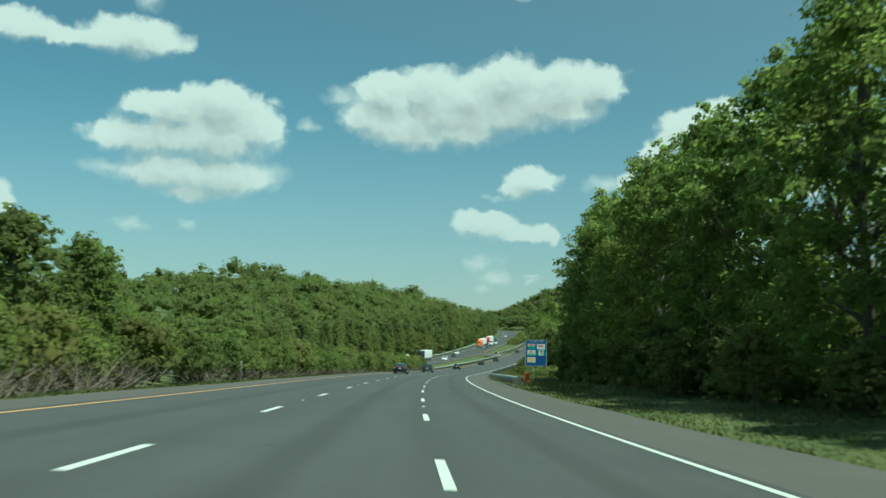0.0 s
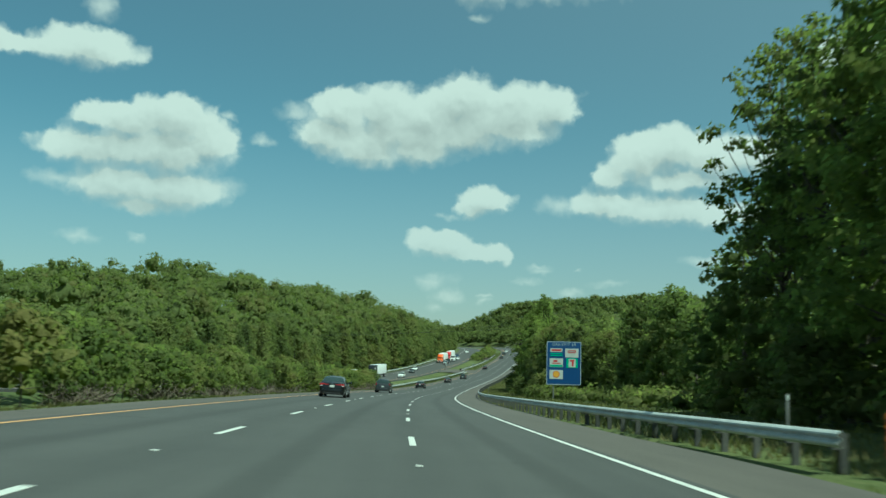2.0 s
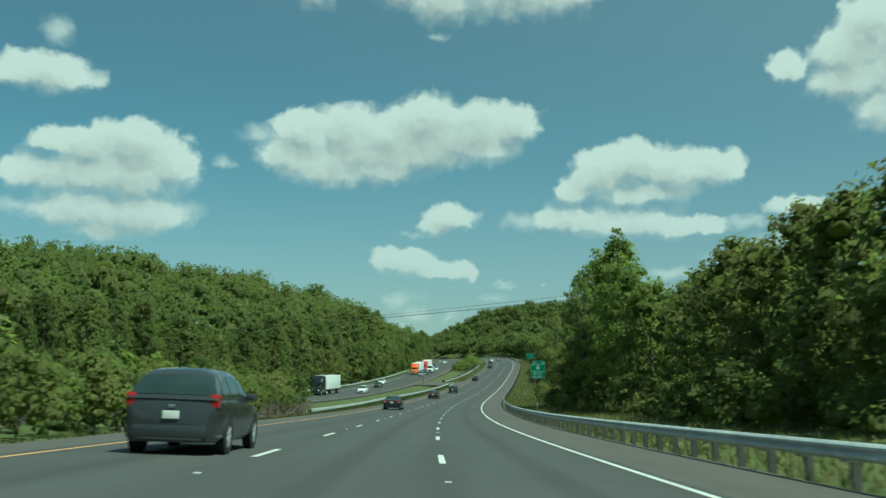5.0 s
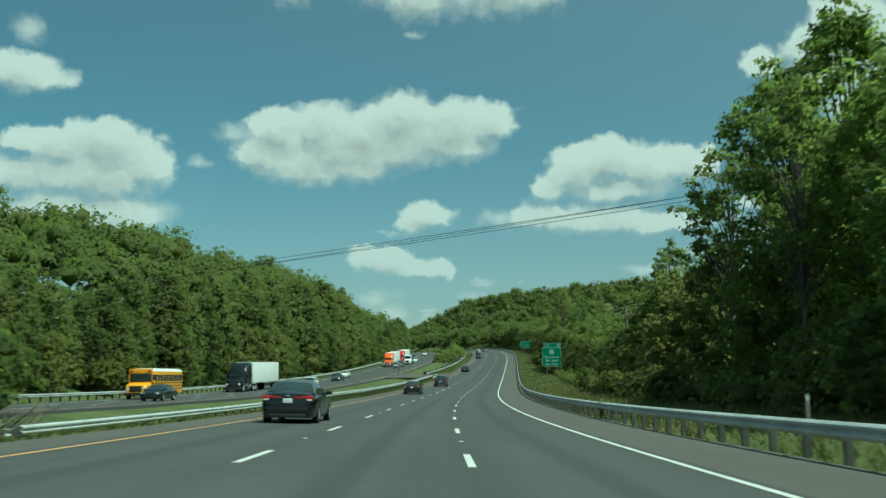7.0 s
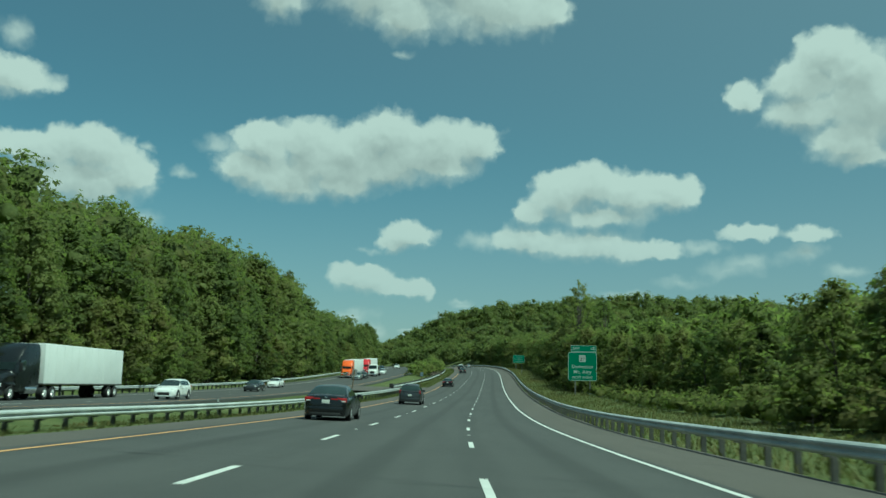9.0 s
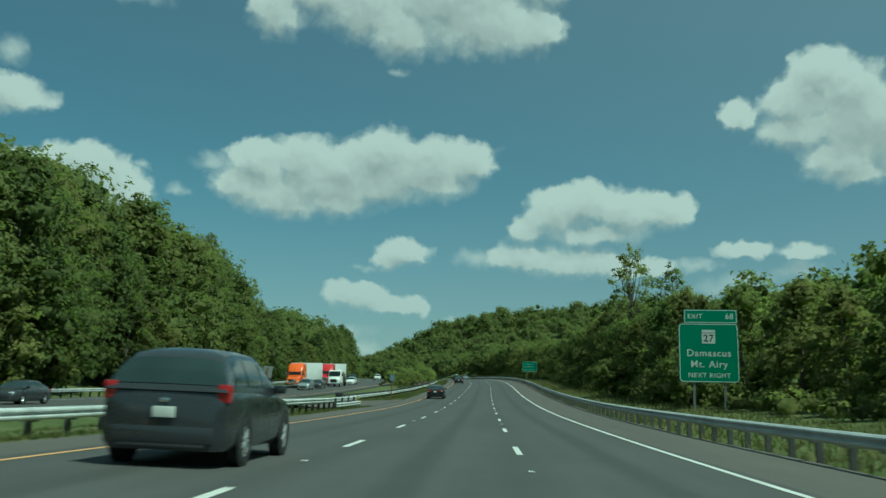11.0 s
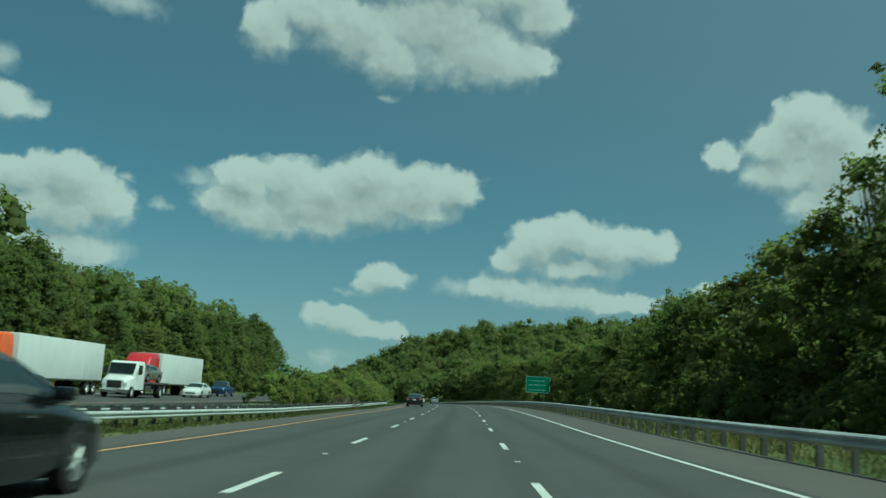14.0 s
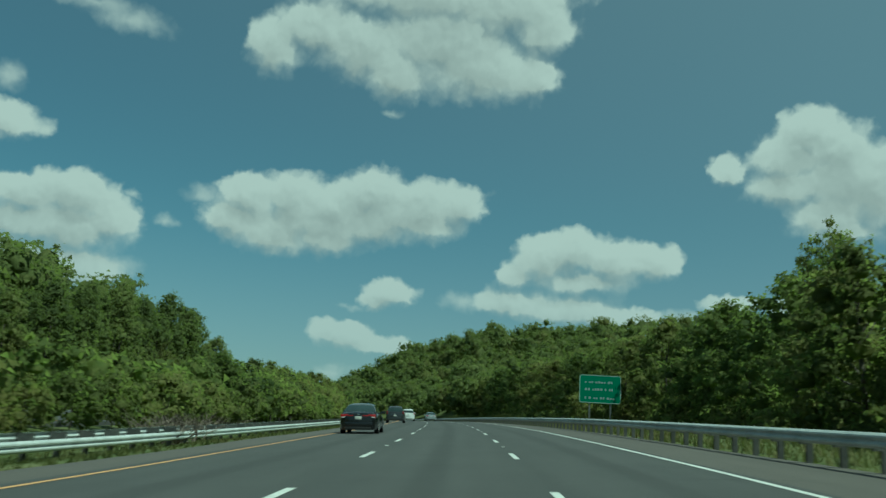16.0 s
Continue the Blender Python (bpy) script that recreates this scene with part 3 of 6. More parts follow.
solid_line("edge_line", lambda s: 3.66, 0.15, M_WHITE_LINE, road)["label"] = "white painted edge line"
solid_line("edge_line", lambda s: -7.36, 0.12, M_YELLOW_LINE, road)["label"] = "yellow painted edge line"
solid_line("edge_line", lambda s: far_middle(s) - 5.5, 0.15, M_WHITE_LINE, far_road, far_level)["label"] = "white painted edge line"
solid_line("edge_line", lambda s: far_middle(s) + 5.5, 0.15, M_YELLOW_LINE, far_road, far_level)["label"] = "yellow painted edge line"

dash_mesh = bm_mesh("lane_dash", block(-0.065, 0.065, 0, 3.05, 0.001, 0.007, bevel=0.0), M_WHITE_LINE, False)
stud_mesh = bm_mesh("road_stud", block(-0.055, 0.055, -0.05, 0.05, 0.0, 0.02, bevel=0.012), M_WHITE_LINE, False)
for k in range(-6, 70):
    for o in (-3.66, 0.0):
        d = new("lane_dash", dash_mesh)
        d.parent = road
        d.matrix_world = road_pose(k * 12.192, o)
        if k % 2 == 0:
            e = new("road_stud", stud_mesh)
            e.parent = road
            e.matrix_world = road_pose(k * 12.192 - 4.57, o)
    for side in (-1.83, 1.83):
        if k >= 12:
            s = k * 12.192 + 5
            d = new("lane_dash", dash_mesh)
            d.parent = far_road
            m = road_pose(s, float(far_middle(s)) + side, tilted=False)
            m.translation.z = far_level(s, 0)
            d.matrix_world = m


# ---- crash barriers ----
def beam_ring(c, side, up, face):
    """Points of a W-beam's section, its ridges towards face (+1 or -1 along side)."""
    shape = [(-0.156, 0.0), (-0.135, 0.03), (-0.10, 0.078), (-0.062, 0.083), (-0.03, 0.03), (0.0, 0.006), (0.03, 0.03), (0.062, 0.083), (0.10, 0.078), (0.135, 0.03), (0.156, 0.0)]
    outer = [c + up * a + side * (face * b) for a, b in shape]
    inner = [c + up * a + side * (face * (b - 0.006)) for a, b in shape[::-1]]
    return outer + inner


post_mesh = bm_mesh("post", box(box(block(-0.075, 0.075, -0.055, -0.045, -0.35, 0.72), -0.075, 0.075, 0.045, 0.055, -0.35, 0.72), -0.006, 0.006, -0.045, 0.045, -0.35, 0.72), M_POST, False)
spacer_mesh = bm_mesh("spacer", block(-0.10, 0.10, -0.06, 0.06, 0.42, 0.76), M_POST, False)


def crash_barrier(s0, s1, offset, faces, label, rails=(0.62,), step=2.0, lift=None, sunk=lambda s: 0.0):
    """A steel barrier along the road: posts, spacers and W-beams on one or both faces; -1 faces left."""
    root = thing("crash_barrier", label, "guardrail", Matrix.Translation(stand((s0 + s1) / 2, offset((s0 + s1) / 2))))
    back = root.matrix_world.inverted()
    for face in faces:
        for height in rails:
            height += (lift or {}).get(face, 0)
            rings = []
            for s in np.arange(s0, s1 + 0.01, 2.0):
                m = road_pose(s, offset(s), 0, tilted=False, on_ground=True)
                base = float(ground_at(s, offset(s)))
                side, up = m.col[0].to_3d(), Vector((0, 0, 1))
                c = Vector((m.translation.x, m.translation.y, base + height - sunk(s))) + side * (face * (0.21 if height > 0.4 else 0.1))
                rings.append([back @ p for p in beam_ring(c, side, up, face)])
            part("beam", loft(rings), M_BEAM, root, "galvanised W-section steel beam")
    for s in np.arange(s0 + 0.4, s1, step):
        m = road_pose(s, offset(s), 0, tilted=False, on_ground=True)
        p = new("post", post_mesh)
        p.parent = root
        m = Matrix.Translation((0, 0, -sunk(s))) @ m
        p.matrix_local = back @ m @ Matrix.Diagonal((1, 1, 1.16 if lift else 1, 1))
        for face in faces if max(rails) > 0.4 else ():
            q = new("spacer", spacer_mesh)
            q.parent = root
            q.matrix_local = back @ m @ Matrix.Translation((face * 0.145, 0, 0.1 if lift else 0)) @ Matrix.Diagonal((0.75, 1, 1, 1))
    return root


def right_barrier(s):
    return 7.05 + float(np.interp(s, [60, 100, 160], [1.1, 0.25, 0])) + float(np.interp(s, [480, 560], [0, -0.35]))


crash_barrier(72, 790, right_barrier, (-1,), "long galvanised steel crash barrier beside the hard shoulder", step=2.0)


# ---- trees ----
def unit(v):
    return v / np.maximum(np.linalg.norm(v, axis=-1, keepdims=True), 1e-6)


def leaf_sprays(rnd, centres, radii, hubs, count, size, spill=0.12, inner=0.70, tuft=7):
    """Leaves in small tufts over the shells of many billows, an array (count, 3, 3), and their normals, which round each crown about its hub."""
    centres, radii = np.asarray(centres, float), np.asarray(radii, float)
    area = radii[:, 0] * radii[:, 2]
    tufts = max(1, count // tuft)
    pick = rnd.choice(len(centres), tufts, p=area / area.sum())
    n = unit(rnd.normal(size=(tufts, 3)))
    n[:, 2] = np.where(n[:, 2] < -0.55, -n[:, 2], n[:, 2])
    reach = inner + (1.05 - inner) * rnd.random(tufts) ** 0.6 + spill * np.maximum(rnd.normal(size=tufts), 0)
    heart = centres[pick] + radii[pick] * n * reach[:, None]
    own = rnd.randint(0, tufts, count)
    off = rnd.normal(size=(count, 3)) * np.array([1.0, 1.0, 0.7])
    p = heart[own] + off * size * 0.62
    n = n[own]
    puff = unit(off + n * 0.4)
    face = unit(n * 0.55 + puff * 0.45 + rnd.normal(size=(count, 3)) * 0.45 + np.array([0, 0, 0.35]))
    along = unit(np.cross(face, rnd.normal(size=(count, 3))) + n * 0.25 - np.array([0, 0, 0.2]))
    across = unit(np.cross(face, along))
    length = size * rnd.uniform(0.55, 1.25, count)[:, None]
    width = length * rnd.uniform(0.42, 0.66, count)[:, None]
    lean = rnd.uniform(-0.35, 0.35, count)[:, None]
    a = p - along * length * 0.5 + across * width * lean
    b = p + along * length * (0.35 + lean * 0.4) + across * width + np.array([0, 0, -0.10]) * length
    c = p + along * length * (0.35 - lean * 0.4) - across * width + np.array([0, 0, -0.10]) * length
    front = np.cross(b - a, c - a)
    turned = (front * n).sum(1)[:, None] < 0
    b, c = np.where(turned, c, b), np.where(turned, b, c)
    front = unit(np.where(turned, -front, front))
    crown = unit((p - np.asarray(hubs, float)[pick][own]) * np.array([1.0, 1.0, 0.8]))
    soft = unit(n * 0.38 + crown * 0.5 + puff * 0.2 + front * 0.3 + np.array([0, 0, 0.6]) + rnd.normal(size=(count, 3)) * 0.12)
    return np.stack([a, b, c], 1), np.repeat(soft[:, None], 3, axis=1)


def ball():
    """Corners and faces of a ball of 20 triangles."""
    g = (1 + 5 ** 0.5) / 2
    corners = [(0, u, v * g) for u in (-1, 1) for v in (-1, 1)]
    corners = [unit(np.array(c, float)) for x, y, z in corners for c in ((x, y, z), (y, z, x), (z, x, y))]
    gap = min(np.linalg.norm(corners[0] - c) for c in corners[1:]) * 1.01
    near = lambda i, j: np.linalg.norm(corners[i] - corners[j]) < gap
    faces = [f for f in itertools.combinations(range(12), 3) if near(f[0], f[1]) and near(f[1], f[2]) and near(f[0], f[2])]
    corners, faces = np.array(corners), np.array(faces)
    q = corners[faces]
    back = (np.cross(q[:, 1] - q[:, 0], q[:, 2] - q[:, 0]) * q.mean(1)).sum(1) < 0
    faces[back] = faces[back][:, ::-1]
    return corners, faces


def core_faces(rnd, centres, radii, shrink):
    """Dense inner leaf mass of each billow, a ragged hull under the outer sprays."""
    corners, faces = ball()
    k = len(centres)
    rough = rnd.uniform(0.6, 1.2, (k, len(corners), 1))
    at = np.asarray(centres, float)[:, None] + corners[None] * np.asarray(radii, float)[:, None] * rough * shrink
    way = unit(corners[None] + np.array([0, 0, 0.4]) + rnd.normal(size=(k, len(corners), 3)) * 0.35)
    return at[:, faces].reshape(-1, 3, 3), way[:, faces].reshape(-1, 3, 3)


def leaf_mesh(name, rnd, centres, radii, hubs, leaves, size, mat, core, spill=0.12, inner=0.0):
    """Leaf tufts and inner masses of many billows in one mesh."""
    q, n = leaf_sprays(rnd, centres, radii, hubs, leaves, size, spill=spill, inner=inner or max(0.6, core))
    if core:
        q2, n2 = core_faces(rnd, centres, radii, core)
        q, n = np.concatenate([q, q2]), np.concatenate([n, n2])
    return quads_mesh(name, q, mat, 3, n)


def crown_shape(rnd, height, radius, low, count, lump, tall=0.78):
    """Billows of a crown between low * height and the top, wide in the middle, uneven at the rim."""
    centres, radii = [], []
    for k in range(count):
        u = (k + rnd.random()) / count
        z = height * (low + (0.93 - low) * u)
        reach = radius * (0.95 * math.sin(math.pi * min(0.97, 0.22 + 0.74 * u)) ** 0.7)
        turn = k * 2.4 + rnd.uniform(-0.5, 0.5)
        d = reach * rnd.uniform(0.35, 0.92)
        r = lump * rnd.uniform(0.7, 1.25)
        centres.append((d * math.cos(turn), d * math.sin(turn), z))
        radii.append((r * rnd.uniform(0.9, 1.3), r * rnd.uniform(0.9, 1.3), r * tall * rnd.uniform(0.84, 1.16)))
    centres.append((rnd.uniform(-0.4, 0.4), rnd.uniform(-0.4, 0.4), height - lump * 0.6))
    radii.append((lump * 0.8, lump * 0.8, lump * 0.75))
    return centres, radii


def trunk_mesh(rnd, height, thick, centres, limbs, mat):
    bm = bmesh.new()
    pts = [Vector((0, 0, -0.4))]
    for k in range(1, 6):
        pts.append(Vector((rnd.uniform(-0.25, 0.25) * k / 3, rnd.uniform(-0.25, 0.25) * k / 3, height * 0.88 * k / 5)))
    for k in range(5):
        tube(bm, pts[k], pts[k + 1], thick * (1 - k * 0.18), thick * (1 - (k + 1) * 0.18), 8)
    for c in centres[:: max(1, round(len(centres) / limbs))]:
        c = Vector(c)
        z = max(height * 0.15, c.z * 0.62)
        f = min(4.999, max(0, z / (height * 0.88) * 5))
        start = pts[int(f)].lerp(pts[int(f) + 1], f - int(f))
        bend = start.lerp(c, 0.5) + Vector((0, 0, -0.25))
        tube(bm, start, bend, thick * 0.34, thick * 0.2, 5)
        tube(bm, bend, c, thick * 0.2, thick * 0.06, 4)
    return bm_mesh("trunk", bm, mat)


def make_tree(name, seed, height, radius, low, billows, lump, leaves, size, mat, label, category="tree", core=0.6, thick=0.0, limbs=8, tall=0.78, inner=0.0, spill=0.12):
    rnd = np.random.RandomState(seed)
    centres, radii = crown_shape(rnd, height, radius, low, billows, lump, tall)
    root = thing(name, label, category)
    part("trunk", trunk_mesh(rnd, height, thick or height * 0.014 + 0.04, centres, limbs, M_BARK), M_BARK, root)
    part("crown", leaf_mesh("crown", rnd, centres, radii, [(0, 0, height * (0.35 + 0.3 * low))] * len(centres), leaves, size, mat, core, spill, inner), mat, root)
    return root


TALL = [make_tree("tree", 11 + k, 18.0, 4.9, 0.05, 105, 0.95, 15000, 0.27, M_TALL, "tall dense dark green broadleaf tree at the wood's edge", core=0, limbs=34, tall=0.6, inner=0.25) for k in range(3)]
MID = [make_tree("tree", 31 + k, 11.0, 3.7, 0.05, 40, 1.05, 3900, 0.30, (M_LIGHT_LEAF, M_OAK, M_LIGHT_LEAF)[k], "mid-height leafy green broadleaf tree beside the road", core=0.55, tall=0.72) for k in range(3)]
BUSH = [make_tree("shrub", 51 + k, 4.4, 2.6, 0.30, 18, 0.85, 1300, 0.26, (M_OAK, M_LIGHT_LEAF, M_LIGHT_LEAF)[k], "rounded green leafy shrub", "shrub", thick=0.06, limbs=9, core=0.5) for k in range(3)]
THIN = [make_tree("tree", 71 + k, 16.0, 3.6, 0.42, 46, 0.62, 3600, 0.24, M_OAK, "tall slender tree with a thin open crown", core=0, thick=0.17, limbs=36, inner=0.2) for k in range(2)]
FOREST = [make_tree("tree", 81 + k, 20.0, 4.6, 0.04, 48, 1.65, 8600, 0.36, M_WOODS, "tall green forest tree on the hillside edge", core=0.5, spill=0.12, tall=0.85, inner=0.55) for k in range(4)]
SAMPLES = [*TALL, *MID, *BUSH, *THIN, *FOREST]
planted = random.Random(21)


# stretches where the verge is kept clear so that the signs can be seen: from, to, depth
CLEAR = [(88, 108, 16.9), (108, 157, 19.0), (330, 410, 17.6), (540, 592, 16.0)]


def plant(kinds, s, o, height, group, spread=0.12, base=None):
    """A copy of one of the sample trees, scaled to a height, on the ground."""
    k = planted.randrange(len(kinds))
    src = kinds[k]
    for s0, s1, limit in CLEAR:
        if s0 < s < s1 and 0 < o < limit:
            o, height = limit + planted.uniform(0, 1.5), height * (1.0 if limit < 17 else 0.8)
    f = height / FULL[src.name]
    w = f * planted.uniform(1 - spread, 1 + spread)
    m = Matrix.Translation(stand(s, o, -0.1)) @ pose(0, 0, 0, 0, 0, planted.uniform(0, 360)) @ Matrix.Diagonal((w, w, f, 1))
    ob = copy_thing(src, m)
    return tagged(ob, group=group)


FULL = {ob.name: full for kinds, full in ((TALL, 18.0), (MID, 11.0), (BUSH, 4.4), (THIN, 16.0), (FOREST, 20.0)) for ob in kinds}

# right-hand side: height of the wood's edge along the road, by stretches
RIGHT_H_S = [-60, 15, 30, 60, 87, 92, 97, 110, 122, 136, 150, 165, 185, 225, 238, 246, 254, 265, 270, 288, 300, 308, 318, 332, 360, 420, 450, 470, 495, 510, 530, 545, 560, 590, 660, 720]
RIGHT_H = [15, 16, 16.5, 17.5, 19, 17, 11.5, 9.5, 6.6, 7.0, 6.5, 8.5, 10.5, 11, 12.6, 15.5, 15, 14.5, 10.4, 10.4, 9.4, 8.2, 7.2, 7.2, 8.5, 9.6, 9.6, 10.2, 11.2, 9.8, 10.0, 9.0, 8.6, 9.6, 11, 12]
BACK_WOOD = []


def right_wood():
    s = -50.0
    while s < 780:
        h = float(np.interp(s, RIGHT_H_S, RIGHT_H))
        tall = h > 12.5
        o = (16.2 if tall else 16.4) + planted.uniform(-0.8, 1.4)
        if 114 < s < 240:
            o += 1.6
        elif 240 <= s < 330:
            o += 1.4
        if s < 740:
            plant(TALL if tall else MID, s, o, h * planted.uniform(0.86, 1.04), "trees along the right verge")
            for k in range(1 if s < 600 else 0):
                plant(BUSH if tall else BUSH[1:], s + planted.uniform(-2.6, 2.6), o - planted.uniform(2.2, 4.4), planted.uniform(2.0, 3.9) * (1.0 if h > 8 else 0.85), "shrubs along the right verge")
        back = 0.6 if tall else 1.0
        if tall and s < 95:
            BACK_WOOD.append((s + planted.uniform(0, 3), o + planted.uniform(2.5, 4.5), planted.uniform(4.0, 5.5)))
        else:
            BACK_WOOD.append((s + planted.uniform(1, 3), o + planted.uniform(4.5, 7), h * back * planted.uniform(0.85, 1.0)))
        if not tall:
            BACK_WOOD.append((s + planted.uniform(0, 4), o + planted.uniform(9, 14), h * back * planted.uniform(0.85, 1.05)))
        s += planted.uniform(4.6, 6.4) if tall else planted.uniform(4.8, 6.6)


right_wood()
for s, o, h in ((481, 20, 20.5), (471, 24, 16.5), (487, 19, 14.5), (580, 30, 18.0), (585, 31.5, 17.5), (576, 29.5, 15.5), (582, 28.5, 15.0)):
    plant(THIN, s, o, h, "tall slender trees")
plant(THIN, 257, 15.0, 15.0, "tall slender trees")
for s, o, h in ((125, 19.4, 8.6), (130, 20.2, 9.2), (136, 19.6, 8.8), (142, 20.6, 8.0), (156, 19.8, 7.2), (162, 20.4, 7.6)):
    plant(MID, s, o, h, "trees along the right verge")
for s, o, h in ((263, 20.0, 20.5), (268.5, 18.6, 19.0), (274, 17.0, 16.4)):
    plant(THIN if s > 270 else TALL, s, o, h, "trees along the right verge")
for s, o, h in ((91, 16.6, 17.0), (95, 17.6, 18.0), (98, 17.2, 18.4)):
    plant(THIN, s, o, h, "tall slender trees")
for s, o, h in ((304, 19.5, 14.0), (311, 21.5, 14.5), (297, 18.5, 9.0), (318, 23, 10.5)):
    plant(THIN if h > 13.5 else TALL, s, o, h, "tall slender trees")
plant(TALL, 308, 24.5, 9.5, "tall slender trees")

# wooded median on the left before the clearing, and again beyond it
s = -70.0
while s < 249:
    edge = float(np.interp(s, [-70, 40, 150, 225, 249], [-14.2, -14.2, -14.3, -14.0, -15.4]))
    plant(BUSH, s, edge + planted.uniform(-0.9, 0.5), planted.uniform(2.2, 3.9), "shrubs in the wooded median")
    BACK_WOOD.append((s + planted.uniform(0, 2), edge - planted.uniform(2.0, 3.0), planted.uniform(2.8, 3.8)))
    if planted.random() < 0.55:
        plant(MID, s + planted.uniform(0, 3), edge - planted.uniform(3.6, 5.5), planted.uniform(3.4, 4.8), "trees in the wooded median")
    s += planted.uniform(3.3, 4.6)
for s, o, h in ((44, -19, 8.2), (49, -21, 8.6), (40, -21.5, 9.0), (36, -19.5, 8.4)):
    plant(MID, s, o, h, "trees in the wooded median")
s = 526.0
while s < 648:
    o = float(np.interp(s, [528, 560, 690], [-17.0, -14.6, -14.2]))
    grown = float(np.interp(s, [526, 562], [0.62, 1.0]))
    plant(BUSH, s, o, planted.uniform(2.6, 4.2) * grown, "shrubs in the wooded median")
    BACK_WOOD.append((s + 1, o - 2.4, planted.uniform(3.4, 4.8) * grown))
    if s > 562:
        plant(MID, s + 1.5, o - 2.6, planted.uniform(4.4, 6.0), "trees in the wooded median")
    s += planted.uniform(2.6, 3.8)

# edge of the forest behind the opposite carriageway
LEFT_H_S = [0, 140, 190, 240, 280, 310, 350, 400, 450, 475, 505, 525, 545, 565, 590, 640, 700, 760]
LEFT_H = [6, 7, 10, 12.8, 13.8, 15, 16.5, 20, 23, 23.5, 21.5, 15.5, 10, 10, 13, 16.5, 11, 8]
s = 60.0
while s < 800:
    mid = float(far_middle(s))
    h = float(np.interp(s, LEFT_H_S, LEFT_H))
    if s < 680:
        plant(FOREST, s + planted.uniform(-1, 1), mid - 13.0 - planted.uniform(0, 3), h * 0.9 * planted.uniform(0.72, 1.14), "trees at the forest edge", 0.25)
    BACK_WOOD.append((s + 2.5, mid - 19.5 - planted.uniform(0, 3), h * planted.uniform(0.9, 1.1)))
    if planted.random() < 0.4 and s > 150:
        plant(MID, s + planted.uniform(-2, 2), mid - 11.6 - planted.uniform(0, 1.2), h * planted.uniform(0.35, 0.6), "trees at the forest edge")
    if planted.random() < 0.4 and s > 200:
        plant(BUSH, s, mid - 11.2 - planted.uniform(0, 1.5), planted.uniform(2.5, 4.5), "shrubs at the forest edge")
    s += planted.uniform(5.0, 7.0)


def far_woods(near_side):
    """Crowns of the forest behind its edge, too many to count, on both hills and the ridge ahead."""
    rnd = np.random.RandomState(8 + near_side)
    centres, radii, hubs = [], [], []

    def crowns(s, o, h, wide=1.0, far=False):
        """One tree: a broad dome with smaller heads over its top and sides."""
        x, y = spot_xy(s, o)
        x, y, z = float(x), float(y), float(ground_at(s, o))
        h *= rnd.uniform(0.82, 1.02)
        r = h * rnd.uniform(0.21, 0.29) * wide
        centres.append((x, y, z + h - r * 1.15))
        radii.append((r, r, r * 0.95))
        hubs.extend([(x, y, z + h - r * 1.7)] * (6 if far else 8))
        for k in range(5 if far else 7):
            a, u = k * 2.4 + rnd.uniform(-0.5, 0.5), rnd.uniform(-0.35, 0.95)
            w = math.sqrt(max(0.0, 1 - u * u)) * 0.8
            q = r * rnd.uniform(0.36, 0.52)
            centres.append((x + r * w * math.cos(a), y + r * w * math.sin(a), z + h - r * 1.15 + r * 0.85 * u))
            radii.append((q * 1.1, q * 1.1, q))

    for s in np.arange(-20, 860, 8.5) if not near_side else ():
        for d in np.arange(27, 116 if 60 < s < 470 else 78, 9.5):
            if rnd.random() < (0.95 if d < 60 else 0.7):
                crowns(s + rnd.uniform(-3, 3), float(far_middle(s)) - d + rnd.uniform(-3, 3), rnd.uniform(15, 21) * float(np.interp(s, [60, 190, 240, 290, 340, 400, 480, 520, 560, 610, 650, 690], [0.8, 0.8, 0.86, 0.95, 1.1, 1.3, 1.31, 1.06, 0.86, 1.0, 1.0, 0.75])) * (0.8 if d > 58 else 0.66 if s < 215 and d < 44 else 1), 1.0, d > 40)
    for s in np.arange(95, 700, 10.0) if near_side else ():
        for o in np.arange(36, 60, 11.0):
            if rnd.random() < 0.75:
                crowns(s + rnd.uniform(-3, 3), o + rnd.uniform(-3, 3), float(np.interp(s, RIGHT_H_S, RIGHT_H)) * rnd.uniform(0.8, 1.0))
    for s, o, h in BACK_WOOD:
        if abs(o) < 25 or (o > 0) != near_side:
            continue
        x, y = spot_xy(s, o)
        z = float(ground_at(s, o))
        c, r = crown_shape(rnd, h, h * 0.34 if h > 6 else h * 0.55, 0.1, 5, h * 0.19 if h > 6 else h * 0.26)
        centres += [(x + q[0], y + q[1], z + q[2]) for q in c]
        radii += r
        hubs += [(x, y, z + h * 0.4)] * len(c)
    for s in np.arange(690, 1120, 10.0) if not near_side else ():
        for o in np.arange(-120, 270, 10.0):
            if not -43 < o < 13 and rnd.random() < 0.92:
                crowns(s + rnd.uniform(-4, 4), o + rnd.uniform(-4, 4), rnd.uniform(13, 17) * (0.6 if o < -43 and s < 800 else 1), 1.35, o > 60 or o < -70)
    for s in np.arange(730, 960, 5.0) if not near_side else ():
        for o in (13.5, 18.5, 24.0):
            crowns(s + rnd.uniform(-2, 2), o + rnd.uniform(-1.5, 1.5), rnd.uniform(7, 12), 1.2, True)
    if near_side:
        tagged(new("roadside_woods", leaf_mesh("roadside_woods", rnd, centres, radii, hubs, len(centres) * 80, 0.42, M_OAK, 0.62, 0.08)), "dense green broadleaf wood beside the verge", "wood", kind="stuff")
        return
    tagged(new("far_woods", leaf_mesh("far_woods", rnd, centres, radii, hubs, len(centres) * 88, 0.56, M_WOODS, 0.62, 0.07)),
           "dense green broadleaf forest covering the hills", "forest", kind="stuff")


